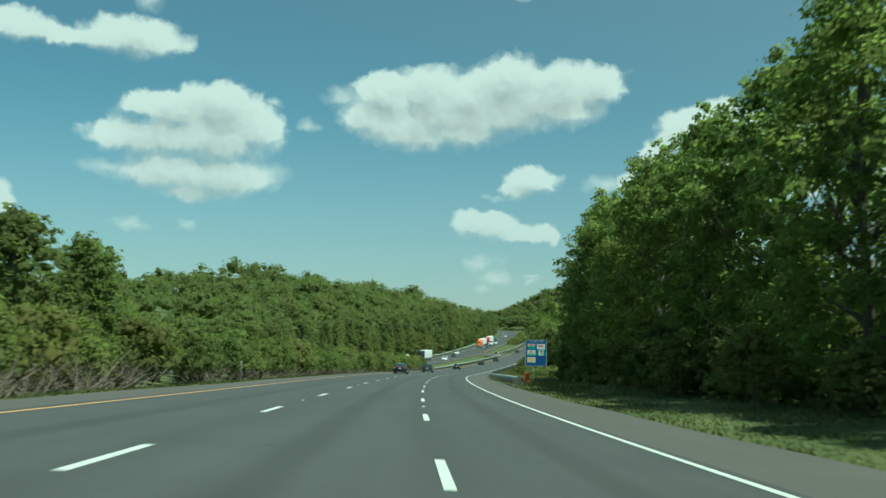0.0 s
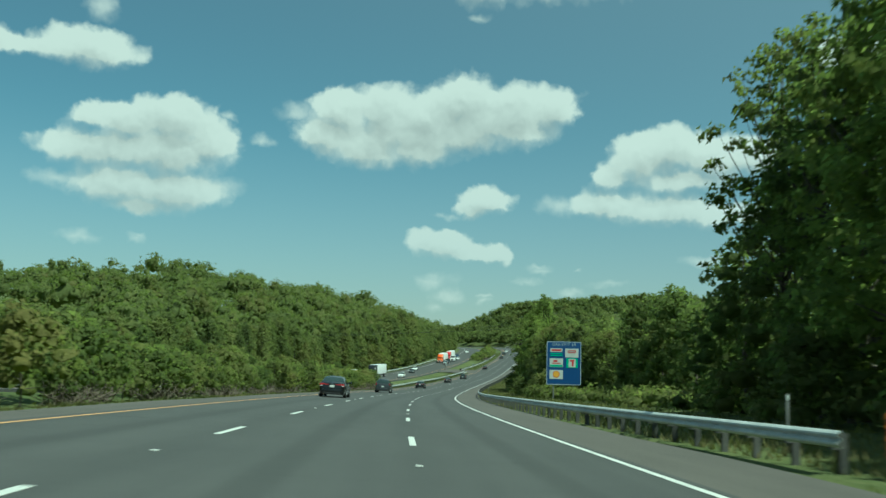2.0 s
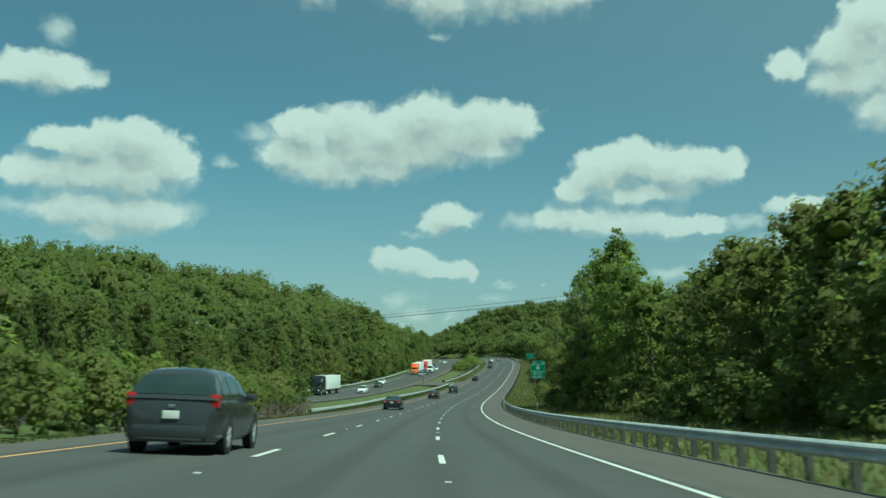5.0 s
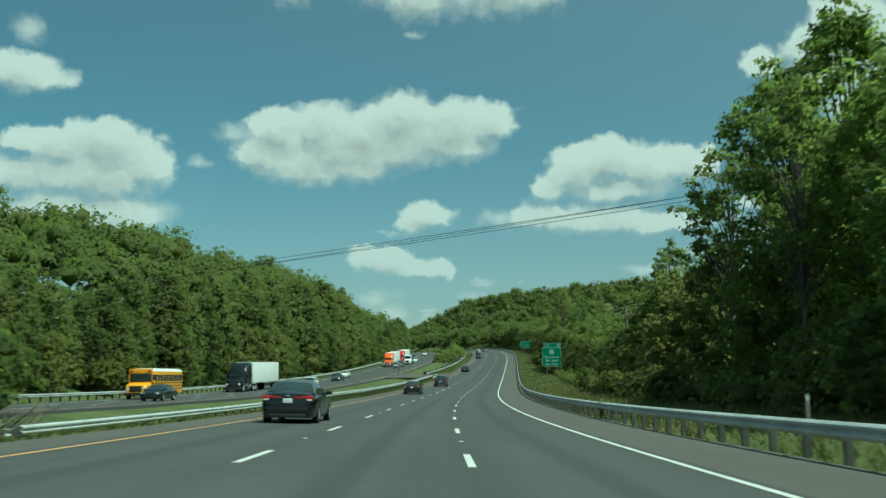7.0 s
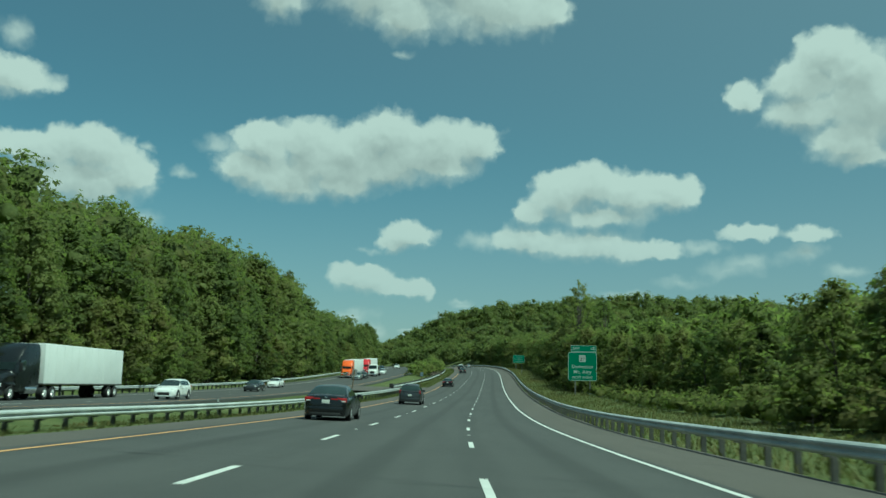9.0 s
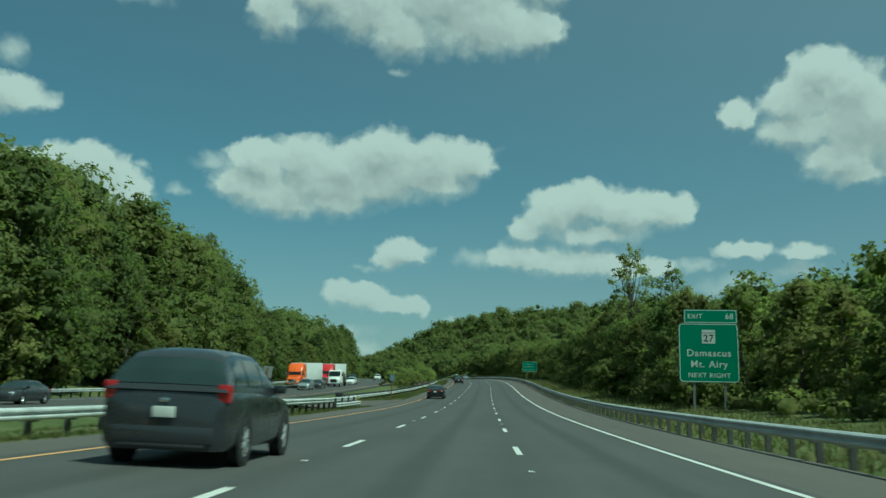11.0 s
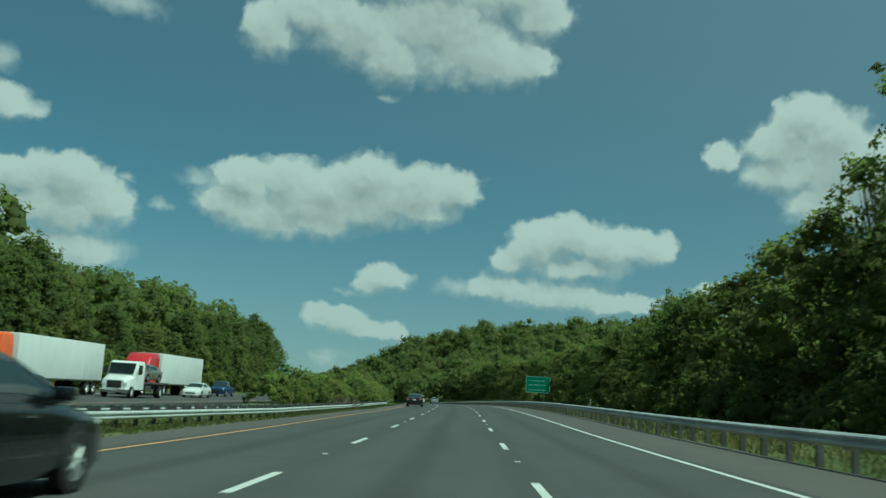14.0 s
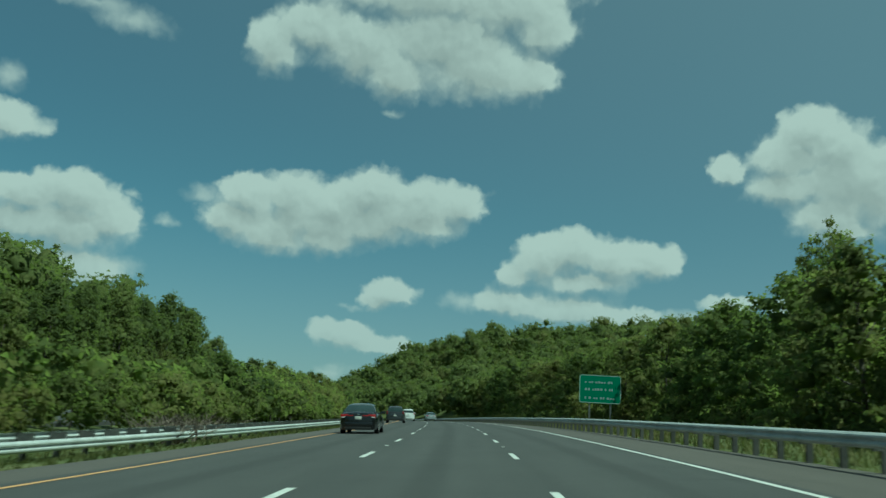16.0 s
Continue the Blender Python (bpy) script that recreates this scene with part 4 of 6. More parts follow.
def thicket():
    """Brush behind the first shrubs and under the trees along both verges, too dense to count."""
    rnd = np.random.RandomState(9)
    centres, radii, hubs = [], [], []
    for s, o, h in BACK_WOOD:
        if abs(o) < 25:
            x, y = spot_xy(s, o)
            z = float(ground_at(s, o))
            c, r = crown_shape(rnd, h, h * 0.34 if h > 6 else h * 0.5, 0.1, 7, h * 0.16 if h > 6 else h * 0.23)
            centres += [(x + q[0], y + q[1], z + q[2]) for q in c]
            radii += r
            hubs += [(x, y, z + h * 0.4)] * len(c)
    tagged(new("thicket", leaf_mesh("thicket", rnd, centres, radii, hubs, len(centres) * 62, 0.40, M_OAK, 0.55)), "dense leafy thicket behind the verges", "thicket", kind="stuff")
    centres, radii, hubs = [], [], []
    for s in np.arange(-40, 770, 1.5):
        near = any(s0 < s < s1 for s0, s1, limit in CLEAR)
        for k in range(2):
            o = rnd.uniform(13.2, 17.0) + (1.0 if near else 0)
            h = rnd.uniform(0.6, 1.1) if near else rnd.uniform(0.7, 1.5)
            x, y = spot_xy(s, o)
            centres.append((float(x), float(y), float(ground_at(s, o)) + h * 0.55))
            radii.append((h * rnd.uniform(0.9, 1.5), h * rnd.uniform(0.9, 1.5), h * 0.8))
            hubs.append((float(x), float(y), float(ground_at(s, o)) - 0.3))
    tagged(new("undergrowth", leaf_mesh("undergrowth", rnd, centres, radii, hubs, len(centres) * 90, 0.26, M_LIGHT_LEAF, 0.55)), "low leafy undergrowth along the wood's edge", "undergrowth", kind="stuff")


far_woods(False)
far_woods(True)
thicket()
for ob in SAMPLES:
    for child in list(ob.children):
        bpy.data.objects.remove(child)
    bpy.data.objects.remove(ob)


# ---- barriers in and beyond the median ----
def median_first(s):
    return float(np.interp(s, [246, 300, 350, 385, 421], [-13.6, -13.4, -12.6, -11.0, -11.0]))


def median_second(s):
    return float(np.interp(s, [438, 470, 500, 540, 640], [-14.8, -13.6, -13.0, -12.5, -12.3]))


crash_barrier(246, 420, median_first, (-1, 1), "double-faced galvanised steel barrier along the grass median", sunk=lambda s: float(np.interp(s, [246, 285, 312], [0.28, 0.2, 0.0])))
end = crash_barrier(408.4, 420.4, lambda s: median_first(s) + 0.35, (1,), "low extra steel rails at the barrier's end by the crossing", rails=(0.24,), step=3.0)
M_MARK = plain("yellow_marking", (0.75, 0.55, 0.05), 0.5)
for h in (0.24, 0.62):
    c = road_pose(420.46, median_first(420.4) + (0.45 if h < 0.4 else 0.24), h, tilted=False, on_ground=True)
    bm = bmesh.new()
    for z in (-0.08, 0.08):
        box(bm, 0.02, 0.10, -0.05, 0.03, z - 0.06, z + 0.06, bevel=0.02)
    part("end_marking", bm, M_MARK, end, "yellow painted rail end").matrix_local = end.matrix_world.inverted() @ c
crash_barrier(438, 605, median_second, (-1, 1), "double-faced galvanised steel barrier along the grass median", lift={1: -0.1, -1: 0.08}, sunk=lambda s: 0.12)
crash_barrier(214, 520, lambda s: float(far_middle(s)) - 9.0, (1,), "galvanised steel barrier before the forest edge", step=2.0)


# ---- signs ----
def sign_face(bm, w, h, r, z0, depth=0.04):
    """A panel with rounded corners, facing -y."""
    ring = []
    for cx, cz, a0 in ((w / 2 - r, h - r, 0), (-w / 2 + r, h - r, 90), (-w / 2 + r, r, 180), (w / 2 - r, r, 270)):
        for k in range(5):
            a = radians(a0 + k * 22.5)
            ring.append((cx + r * math.cos(a), cz + r * math.sin(a)))
    front = [bm.verts.new((x, -depth / 2, z0 + z)) for x, z in ring]
    back = [bm.verts.new((x, depth / 2, z0 + z)) for x, z in ring]
    bm.faces.new(front)
    bm.faces.new(back[::-1])
    for i in range(len(ring)):
        j = (i + 1) % len(ring)
        bm.faces.new((front[i], front[j], back[j], back[i]))
    return bm


def frame_band(w, h, r, z0, band, y):
    """A thin rounded border standing proud of the panel."""
    bm = bmesh.new()
    rings = []
    for inset in (0, band):
        ring = []
        for cx, cz, a0 in ((w / 2 - r, h - r, 0), (-w / 2 + r, h - r, 90), (-w / 2 + r, r, 180), (w / 2 - r, r, 270)):
            for k in range(5):
                a = radians(a0 + k * 22.5)
                ring.append((cx + (r - inset) * math.cos(a), y, z0 + cz + (r - inset) * math.sin(a)))
        rings.append([bm.verts.new(p) for p in ring])
    n = len(rings[0])
    for i in range(n):
        j = (i + 1) % n
        bm.faces.new((rings[0][i], rings[0][j], rings[1][j], rings[1][i]))
    return bm


def lettering(text, size, x, z, y, mat, parent, bold=0.0):
    """Words set in the built-in typeface, as a mesh part facing -y."""
    cu = bpy.data.curves.new("lettering", "FONT")
    cu.body, cu.size, cu.align_x, cu.align_y, cu.offset, cu.extrude = text, size, "CENTER", "CENTER", bold, 0.002
    cu.space_character = 1.12
    tmp = new("lettering", cu)
    me = bpy.data.meshes.new_from_object(tmp.evaluated_get(bpy.context.evaluated_depsgraph_get()))
    bpy.data.objects.remove(tmp)
    me.materials.clear()
    me.materials.append(mat)
    ob = new("lettering", me)
    ob.parent = parent
    ob.matrix_local = pose(x, y, z, 90, 0, 0)
    return ob


def bars(parent, spots, mat, y, name="lettering_bar"):
    for x0, x1, z0, z1 in spots:
        part(name, block(x0, x1, y - 0.004, y + 0.002, z0, z1), mat, parent, smooth=False)


def sheeting(name, colour):
    m, n, b = material(name, 0.45, 0.0, 0.5)
    at = object_place(n)
    v = n.math("ADD", n.math("MULTIPLY", n.noise(at, 0.9, 4, 0.6), 0.6), n.math("MULTIPLY", n.noise(n.vec("MULTIPLY", at, (9.0, 1.0, 0.8)), 1.0, 4, 0.6), 0.4))
    n.put(b, "Base Color", n.ramp(v, (0.3, tuple(c * 0.8 for c in colour)), (0.7, colour)))
    return m


M_BLUE = sheeting("blue_sheeting", (0.01, 0.06, 0.21))
M_GREEN = sheeting("green_sheeting", (0.002, 0.185, 0.095))
M_SIGN_WHITE = sheeting("white_sheeting", (0.55, 0.58, 0.56))
M_DIM_WHITE = sheeting("dull_white_sheeting", (0.34, 0.40, 0.42))
M_BLACK = plain("black_sheeting", (0.02, 0.02, 0.02), 0.5)
M_RED = sheeting("red_sheeting", (0.50, 0.04, 0.05))
M_ORANGE = sheeting("orange_sheeting", (0.62, 0.17, 0.03))
M_AMBER = sheeting("amber_sheeting", (0.80, 0.40, 0.05))
M_LOGO_GREEN = sheeting("logo_green_sheeting", (0.05, 0.42, 0.25))
M_GREY_METAL = steel("sign_back_aluminium", (0.36, 0.37, 0.37), (0.50, 0.51, 0.51), 0.45, 0.5)


def posts(parent, xs, top, drop, mat=M_POLE, r=0.075):
    for x in xs:
        bm = bmesh.new()
        box(bm, x - r, x + r, 0.04, 0.052, -drop, top)
        box(bm, x - r, x + r, 0.148, 0.16, -drop, top)
        box(bm, x - 0.006, x + 0.006, 0.052, 0.148, -drop, top)
        part("post", bm, mat, parent, "galvanised steel sign post", smooth=False)


def sign_pose(s, o, turn=0.0):
    m = road_pose(s, o, 0, turn, tilted=False)
    return m


def services_sign():
    w, h, z0 = 3.6, 4.5, 1.9
    root = thing("road_sign", "blue roadside services sign with five white logo panels on posts", "road sign", sign_pose(153.6, 14.8, -2))
    drop = float(deck(153.6, 14.8) - ground_at(153.6, 14.8)) + 0.5
    panel = part("panel", sign_face(bmesh.new(), w, h, 0.16, z0), M_BLUE, root, "blue reflective panel", smooth=False)
    part("border", frame_band(w - 0.06, h - 0.06, 0.14, z0 + 0.03, 0.05, -0.024), M_SIGN_WHITE, panel)
    posts(root, (-1.05, 1.05), z0 + h - 0.2, drop)
    lettering("GAS-EXIT 68", 0.40, 0.0, z0 + 4.18, -0.026, M_DIM_WHITE, panel, 0.004)
    for cx, cz, kind in ((-0.78, 3.38, 0), (0.82, 3.32, 1), (-0.78, 2.28, 2), (0.85, 2.28, 3), (-0.78, 1.08, 4)):
        lw, lh = (1.38, 0.92) if kind != 3 else (1.16, 0.98)
        plate = part("logo_panel", block(cx - lw / 2, cx + lw / 2, -0.034, -0.021, z0 + cz - lh / 2, z0 + cz + lh / 2, bevel=0.004), M_SIGN_WHITE if kind in (1, 2, 4) else (M_BLUE if kind == 0 else M_LOGO_GREEN), panel, "white logo panel", smooth=False)
        y = -0.037
        if kind == 0:
            bars(plate, [(cx - 0.62, cx + 0.62, z0 + cz + 0.02, z0 + cz + 0.40)], M_SIGN_WHITE, y, "logo_bar")
            bars(plate, [(cx - 0.5, cx + 0.5, z0 + cz + 0.10, z0 + cz + 0.30)], M_RED, y - 0.004, "logo_bar")
            bars(plate, [(cx - 0.62, cx + 0.62, z0 + cz - 0.22, z0 + cz - 0.10), (cx - 0.62, cx + 0.62, z0 + cz - 0.40, z0 + cz - 0.30)], M_LOGO_GREEN, y, "logo_bar")
        if kind == 1:
            bars(plate, [(cx - 0.42, cx + 0.42, z0 + cz - 0.02, z0 + cz + 0.28)], M_RED, y, "logo_bar")
            bars(plate, [(cx - 0.36, cx + 0.36, z0 + cz + 0.08, z0 + cz + 0.18)], M_DIM_WHITE, y - 0.004, "logo_bar")
        if kind == 2:
            bars(plate, [(cx - 0.3, cx + 0.12, z0 + cz + 0.08, z0 + cz + 0.28), (cx - 0.45, cx + 0.45, z0 + cz - 0.1, z0 + cz + 0.0)], M_RED, y, "logo_bar")
            bars(plate, [(cx - 0.64, cx + 0.64, z0 + cz - 0.42, z0 + cz - 0.2)], M_LOGO_GREEN, y, "logo_bar")
        if kind == 3:
            bars(plate, [(cx - 0.36, cx + 0.36, z0 + cz - 0.42, z0 + cz + 0.42)], M_SIGN_WHITE, y, "logo_bar")
            bars(plate, [(cx - 0.24, cx + 0.24, z0 + cz + 0.16, z0 + cz + 0.34), (cx - 0.02, cx + 0.16, z0 + cz - 0.32, z0 + cz + 0.16)], M_RED, y - 0.004, "logo_bar")
        if kind == 4:
            bm = bmesh.new()
            bmesh.ops.create_cone(bm, cap_ends=True, segments=20, radius1=0.36, radius2=0.36, depth=0.008, matrix=pose(cx, y, z0 + cz + 0.02, 90))
            part("logo_disc", bm, M_RED, plate, smooth=False)
            bm = bmesh.new()
            bmesh.ops.create_cone(bm, cap_ends=True, segments=20, radius1=0.31, radius2=0.31, depth=0.008, matrix=pose(cx, y - 0.005, z0 + cz + 0.02, 90))
            part("logo_disc", bm, M_AMBER, plate, smooth=False)


def exit_sign():
    w, h, z0 = 3.75, 3.75, 2.15
    root = thing("road_sign", "green exit sign with a tab and white lettering", "road sign", sign_pose(406.5, 13.5, -2))
    drop = float(deck(406.5, 13.5) - ground_at(406.5, 13.5)) + 0.5
    panel = part("panel", sign_face(bmesh.new(), w, h, 0.25, z0), M_GREEN, root, "green reflective panel", smooth=False)
    part("border", frame_band(w - 0.06, h - 0.06, 0.22, z0 + 0.03, 0.05, -0.024), M_SIGN_WHITE, panel)
    tab = part("tab", sign_face(bmesh.new(), 3.35, 0.88, 0.04, z0 + h + 0.01), M_GREEN, root, "green exit tab", smooth=False)
    tab.location.x = 0.16
    part("border", frame_band(3.29, 0.82, 0.03, z0 + h + 0.04, 0.045, -0.024), M_SIGN_WHITE, tab)
    lettering("EXIT", 0.42, -0.98, z0 + h + 0.44, -0.026, M_SIGN_WHITE, tab, 0.006)
    lettering("68", 0.50, 1.18, z0 + h + 0.44, -0.026, M_SIGN_WHITE, tab, 0.006)
    shield = part("route_shield", block(-0.42, 0.42, -0.034, -0.021, z0 + 2.46, z0 + 3.34, bevel=0.003), M_SIGN_WHITE, panel, "white route marker", smooth=False)
    part("bar", block(-0.42, 0.42, -0.040, -0.034, z0 + 3.12, z0 + 3.15), M_BLACK, shield, smooth=False)
    lettering("27", 0.62, 0.0, z0 + 2.78, -0.036, M_BLACK, shield, 0.01)
    lettering("Damascus", 0.62, 0.0, z0 + 1.84, -0.026, M_SIGN_WHITE, panel, 0.008)
    lettering("Mt. Airy", 0.62, 0.0, z0 + 1.14, -0.026, M_SIGN_WHITE, panel, 0.008)
    lettering("NEXT RIGHT", 0.42, 0.0, z0 + 0.44, -0.026, M_SIGN_WHITE, panel, 0.006)
    posts(root, (-0.95, 0.98), z0 + h - 0.1, drop)


def distance_sign():
    w, h, z0 = 3.7, 2.5, 2.3
    root = thing("road_sign", "wide green direction sign with three lines of lettering", "road sign", sign_pose(586, 11.6, -3))
    drop = float(deck(586, 11.6) - ground_at(586, 11.6)) + 0.5
    panel = part("panel", sign_face(bmesh.new(), w, h, 0.2, z0), M_GREEN, root, "green reflective panel", smooth=False)
    part("border", frame_band(w - 0.06, h - 0.06, 0.17, z0 + 0.03, 0.045, -0.024), M_SIGN_WHITE, panel)
    row = random.Random(4)
    for z in (1.85, 1.2, 0.45):
        x = -1.35
        spots = []
        while x < 1.2:
            step = row.uniform(0.12, 0.2)
            spots.append((x, x + step, z0 + z - 0.09, z0 + z + row.choice((0.06, 0.12))))
            x += step + row.choice((0.07, 0.07, 0.22))
        bars(panel, spots, M_DIM_WHITE, -0.024)
    posts(root, (-0.9, 0.95), z0 + h - 0.1, drop)


def far_gantry_sign(s, o, z0, w, h, label):
    root = thing("road_sign", label, "road sign", sign_pose(s, o, 0))
    panel = part("panel", sign_face(bmesh.new(), w, h, 0.2, z0), M_GREEN, root, "green reflective panel", smooth=False)
    part("border", frame_band(w - 0.06, h - 0.06, 0.17, z0 + 0.03, 0.05, -0.024), M_SIGN_WHITE, panel)
    bars(panel, [(-w * 0.35, w * 0.3, z0 + h * 0.62, z0 + h * 0.76), (-w * 0.3, w * 0.36, z0 + h * 0.3, z0 + h * 0.44)], M_DIM_WHITE, -0.024)
    posts(root, (-w * 0.3, w * 0.3), z0 + h - 0.1, 2.5)


services_sign()
exit_sign()
distance_sign()
far_gantry_sign(885, -24.4, 11.2, 4.3, 5.6, "tall green direction sign before the wooded ridge")


def warning_board():
    root = thing("hazard_marker", "orange and black diagonally striped marker at the barrier's start", "road marker", sign_pose(71.2, 8.35, 0))
    drop = float(deck(71.2, 8.35) - ground_at(71.2, 8.35)) + 0.5
    panel = part("panel", block(-0.26, 0.26, -0.03, 0.0, 0.32, 1.12, bevel=0.01), M_ORANGE, root, "orange reflective plate", smooth=False)
    for k in range(4):
        bm = bmesh.new()
        z = 0.34 + k * 0.2
        v = [bm.verts.new(p) for p in ((-0.25, -0.034, z), (0.25, -0.034, z + 0.24 if k < 3 else 1.1), (0.25, -0.034, min(1.1, z + 0.34)), (-0.25, -0.034, z + 0.1))]
        bm.faces.new(v)
        part("stripe", bm, M_BLACK, panel, smooth=False)
    part("post", block(-0.04, 0.04, 0.0, 0.06, -drop, 1.0), M_POLE, root, smooth=False)


def marker_post(s, o, h, label="thin grey marker post beside the barrier"):
    root = thing("marker_post", label, "marker post", road_pose(s, o, 0, tilted=False, on_ground=True), "marker posts")
    bm = bmesh.new()
    box(bm, -0.045, 0.045, -0.012, 0.012, -0.3, h, bevel=0.006)
    part("stake", bm, M_POLE, root)
    part("reflector", block(-0.035, 0.035, -0.02, -0.012, h - 0.18, h - 0.05, bevel=0.004), M_SIGN_WHITE, root, "white reflector")


def back_of_sign():
    m = road_pose(SIGN_BACK[0], SIGN_BACK[1], 0, 180 - 8, tilted=False, on_ground=True)
    root = thing("road_sign", "pale grey back of a leaning sign on a timber post", "road sign", m @ pose(0, 0, 0, 0, -7, 0))
    part("panel", sign_face(bmesh.new(), 0.78, 1.0, 0.05, 2.1), M_GREY_METAL, root, "bare aluminium panel", smooth=False)
    part("post", block(-0.07, 0.07, 0.03, 0.15, -0.5, 2.95, bevel=0.01), M_WOOD_POST, root, "weathered brown timber post")


def lone_post(s, o, h):
    root = thing("sign_post", "thin dark steel post at the forest edge", "sign post", road_pose(s, o, 0, tilted=False, on_ground=True))
    part("upright", block(-0.04, 0.04, -0.04, 0.04, -0.4, h, bevel=0.01), M_POST, root)
    part("plate", block(-0.18, 0.18, -0.05, -0.04, h - 0.5, h - 0.05, bevel=0.005), M_POST, root, "dark back of a small plate", smooth=False)


def notice_board():
    """A tilted notice on a timber post in the median."""
    m = road_pose(NOTICE[0], NOTICE[1], 0, 0, tilted=False, on_ground=True)
    root = thing("notice_sign", "faded blue-grey notice board on a leaning timber post", "road sign", m @ pose(0, 0, 0, 0, 4, 0))
    panel = part("panel", sign_face(bmesh.new(), 0.52, 0.68, 0.03, 1.95), M_NOTICE, root, "faded blue-grey panel", smooth=False)
    bars(panel, [(-0.2, 0.2 - 0.06 * (k % 2), 2.05 + k * 0.13, 2.10 + k * 0.13) for k in range(4)], M_DIM_WHITE, -0.024)
    part("post", block(-0.06, 0.06, 0.03, 0.13, -0.4, 2.5, bevel=0.01), M_WOOD_POST, root, "weathered brown timber post")


def barrier_end(s, o):
    """A dark end block on a concrete pad where the median barrier begins."""
    root = thing("barrier_end", "black barrier end block standing on a pale concrete pad", "barrier end", road_pose(s, o, 0, 0, tilted=False, on_ground=True))
    part("nose", block(-0.35, 0.35, -0.5, 0.1, 0.28, 0.92, bevel=0.05), M_TRIM_BLACK, root, "black rubber nose")
    part("support", block(-0.1, 0.1, -0.35, -0.15, -0.2, 0.32), M_POST, root, smooth=False)
    part("pad", block(-0.55, 0.55, -0.2, 5.2, -0.3, 0.09, bevel=0.02), M_CONCRETE, root, "pale concrete pad", smooth=False)


NOTICE = (444.0, -10.5)
SIGN_BACK = (427.0, -19.8)
M_NOTICE = sheeting("faded_blue_sheeting", (0.14, 0.20, 0.26))
M_WOOD_POST = bark("brown_timber", (0.10, 0.07, 0.04), (0.22, 0.16, 0.10))
M_TRIM_BLACK = plain("black_rubber", (0.02, 0.02, 0.02), 0.7)
M_CONCRETE = plain("pale_concrete", (0.42, 0.41, 0.38), 0.85, 0, 0.15, 2.0)
notice_board()
barrier_end(437.6, median_second(438))
warning_board()
back_of_sign()
lone_post(465.5, -39.8, 3.0)
for s, o, h in ((79, 9.6, 1.35), (240, 8.5, 1.2), (330, -12.9, 1.0), (516, 9.0, 1.2), (470, -13.9, 1.0), (48, -11.0, 1.3)):
    marker_post(s, o, h)


# ---- power line over the road ----
M_WIRE = plain("wire_aluminium", (0.05, 0.05, 0.05), 0.5, 0.3)
M_WOOD_POLE = bark("pole_timber", (0.10, 0.085, 0.07), (0.24, 0.21, 0.18))


def wire(name, a, b, sag, r):
    bm = bmesh.new()
    pts = []
    for k in range(25):
        u = k / 24
        pts.append(Vector(a).lerp(Vector(b), u) - Vector((0, 0, sag * 4 * u * (1 - u))))
    rows = [[bm.verts.new(p + Vector((0, math.cos(k * 1.2566) * r, math.sin(k * 1.2566) * r))) for k in range(5)] for p in pts]
    for p, q in zip(rows, rows[1:]):
        for k in range(5):
            bm.faces.new((p[k], p[(k + 1) % 5], q[(k + 1) % 5], q[k]))
    ob = new(name, bm_mesh(name, bm, M_WIRE))
    return tagged(ob, "thin dark overhead power cable crossing the road", "power cable", "overhead cables")


for a, b in (((-55.4, 357.3, 2.9), (93.5, 237.6, 10.5)), ((-49.2, 361.8, 3.8), (94.0, 236.0, 10.2)), ((-49.3, 363.7, 3.5), (98.3, 241.2, 12.4))):
    wire("power_cable", a, b, 1.3, 0.022)


def power_pole(s, o, top):
    base = stand(s, o, -0.5)
    root = thing("power_pole", "weathered grey wooden power pole with a crossarm", "utility pole", Matrix.Translation(base))
    h = top - base.z
    part("pole", tube(bmesh.new(), (0, 0, 0), (0, 0, h), 0.17, 0.12, 10), M_WOOD_POLE, root)
    bm = bmesh.new()
    box(bm, -0.75, 0.25, -0.06, 0.06, h - 0.8, h - 0.66, bevel=0.01)
    part("crossarm", bm, M_WOOD_POLE, root)
    for x in (-0.68, 0.18):
        part("insulator", tube(bmesh.new(), (x, 0, h - 0.66), (x, 0, h - 0.45), 0.06, 0.04, 8), M_DIM_WHITE, root)


power_pole(316.6, 17.2, 0.7)

# ---- verge grass and dead wood ----


def grass(name, label, areas, count, seed, tall):
    rnd = np.random.RandomState(seed)
    out = []
    for s0, s1, lo, hi in areas:
        n = int(count * (s1 - s0) / 100)
        s, u = rnd.uniform(s0, s1, n), rnd.random(n)
        o = np.array([lo(q) for q in s]) * (1 - u) + np.array([hi(q) for q in s]) * u
        clump = 0.5 + 0.5 * np.sin(s * 0.9 + o * 1.7) * np.sin(s * 0.23 - o * 0.8)
        x, y = spot_xy(s, o)
        z = ground_at(s, o) - 0.06
        a = rnd.uniform(0, 6.283, n)
        h = tall * (0.45 + 0.55 * clump) * rnd.uniform(0.5, 1.3, n)
        w = rnd.uniform(0.015, 0.045, n) * (1 + h)
        lean = rnd.normal(size=(n, 2)) * (0.35 * h)[:, None]
        base = np.stack([x, y, z], -1)
        side = np.stack([np.cos(a) * w, np.sin(a) * w, 0 * w], -1)
        tip = base + np.stack([lean[:, 0], lean[:, 1], h], -1)
        out.append(np.stack([base - side, base + side, tip], 1))
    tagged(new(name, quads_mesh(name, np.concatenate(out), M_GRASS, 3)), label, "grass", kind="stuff")


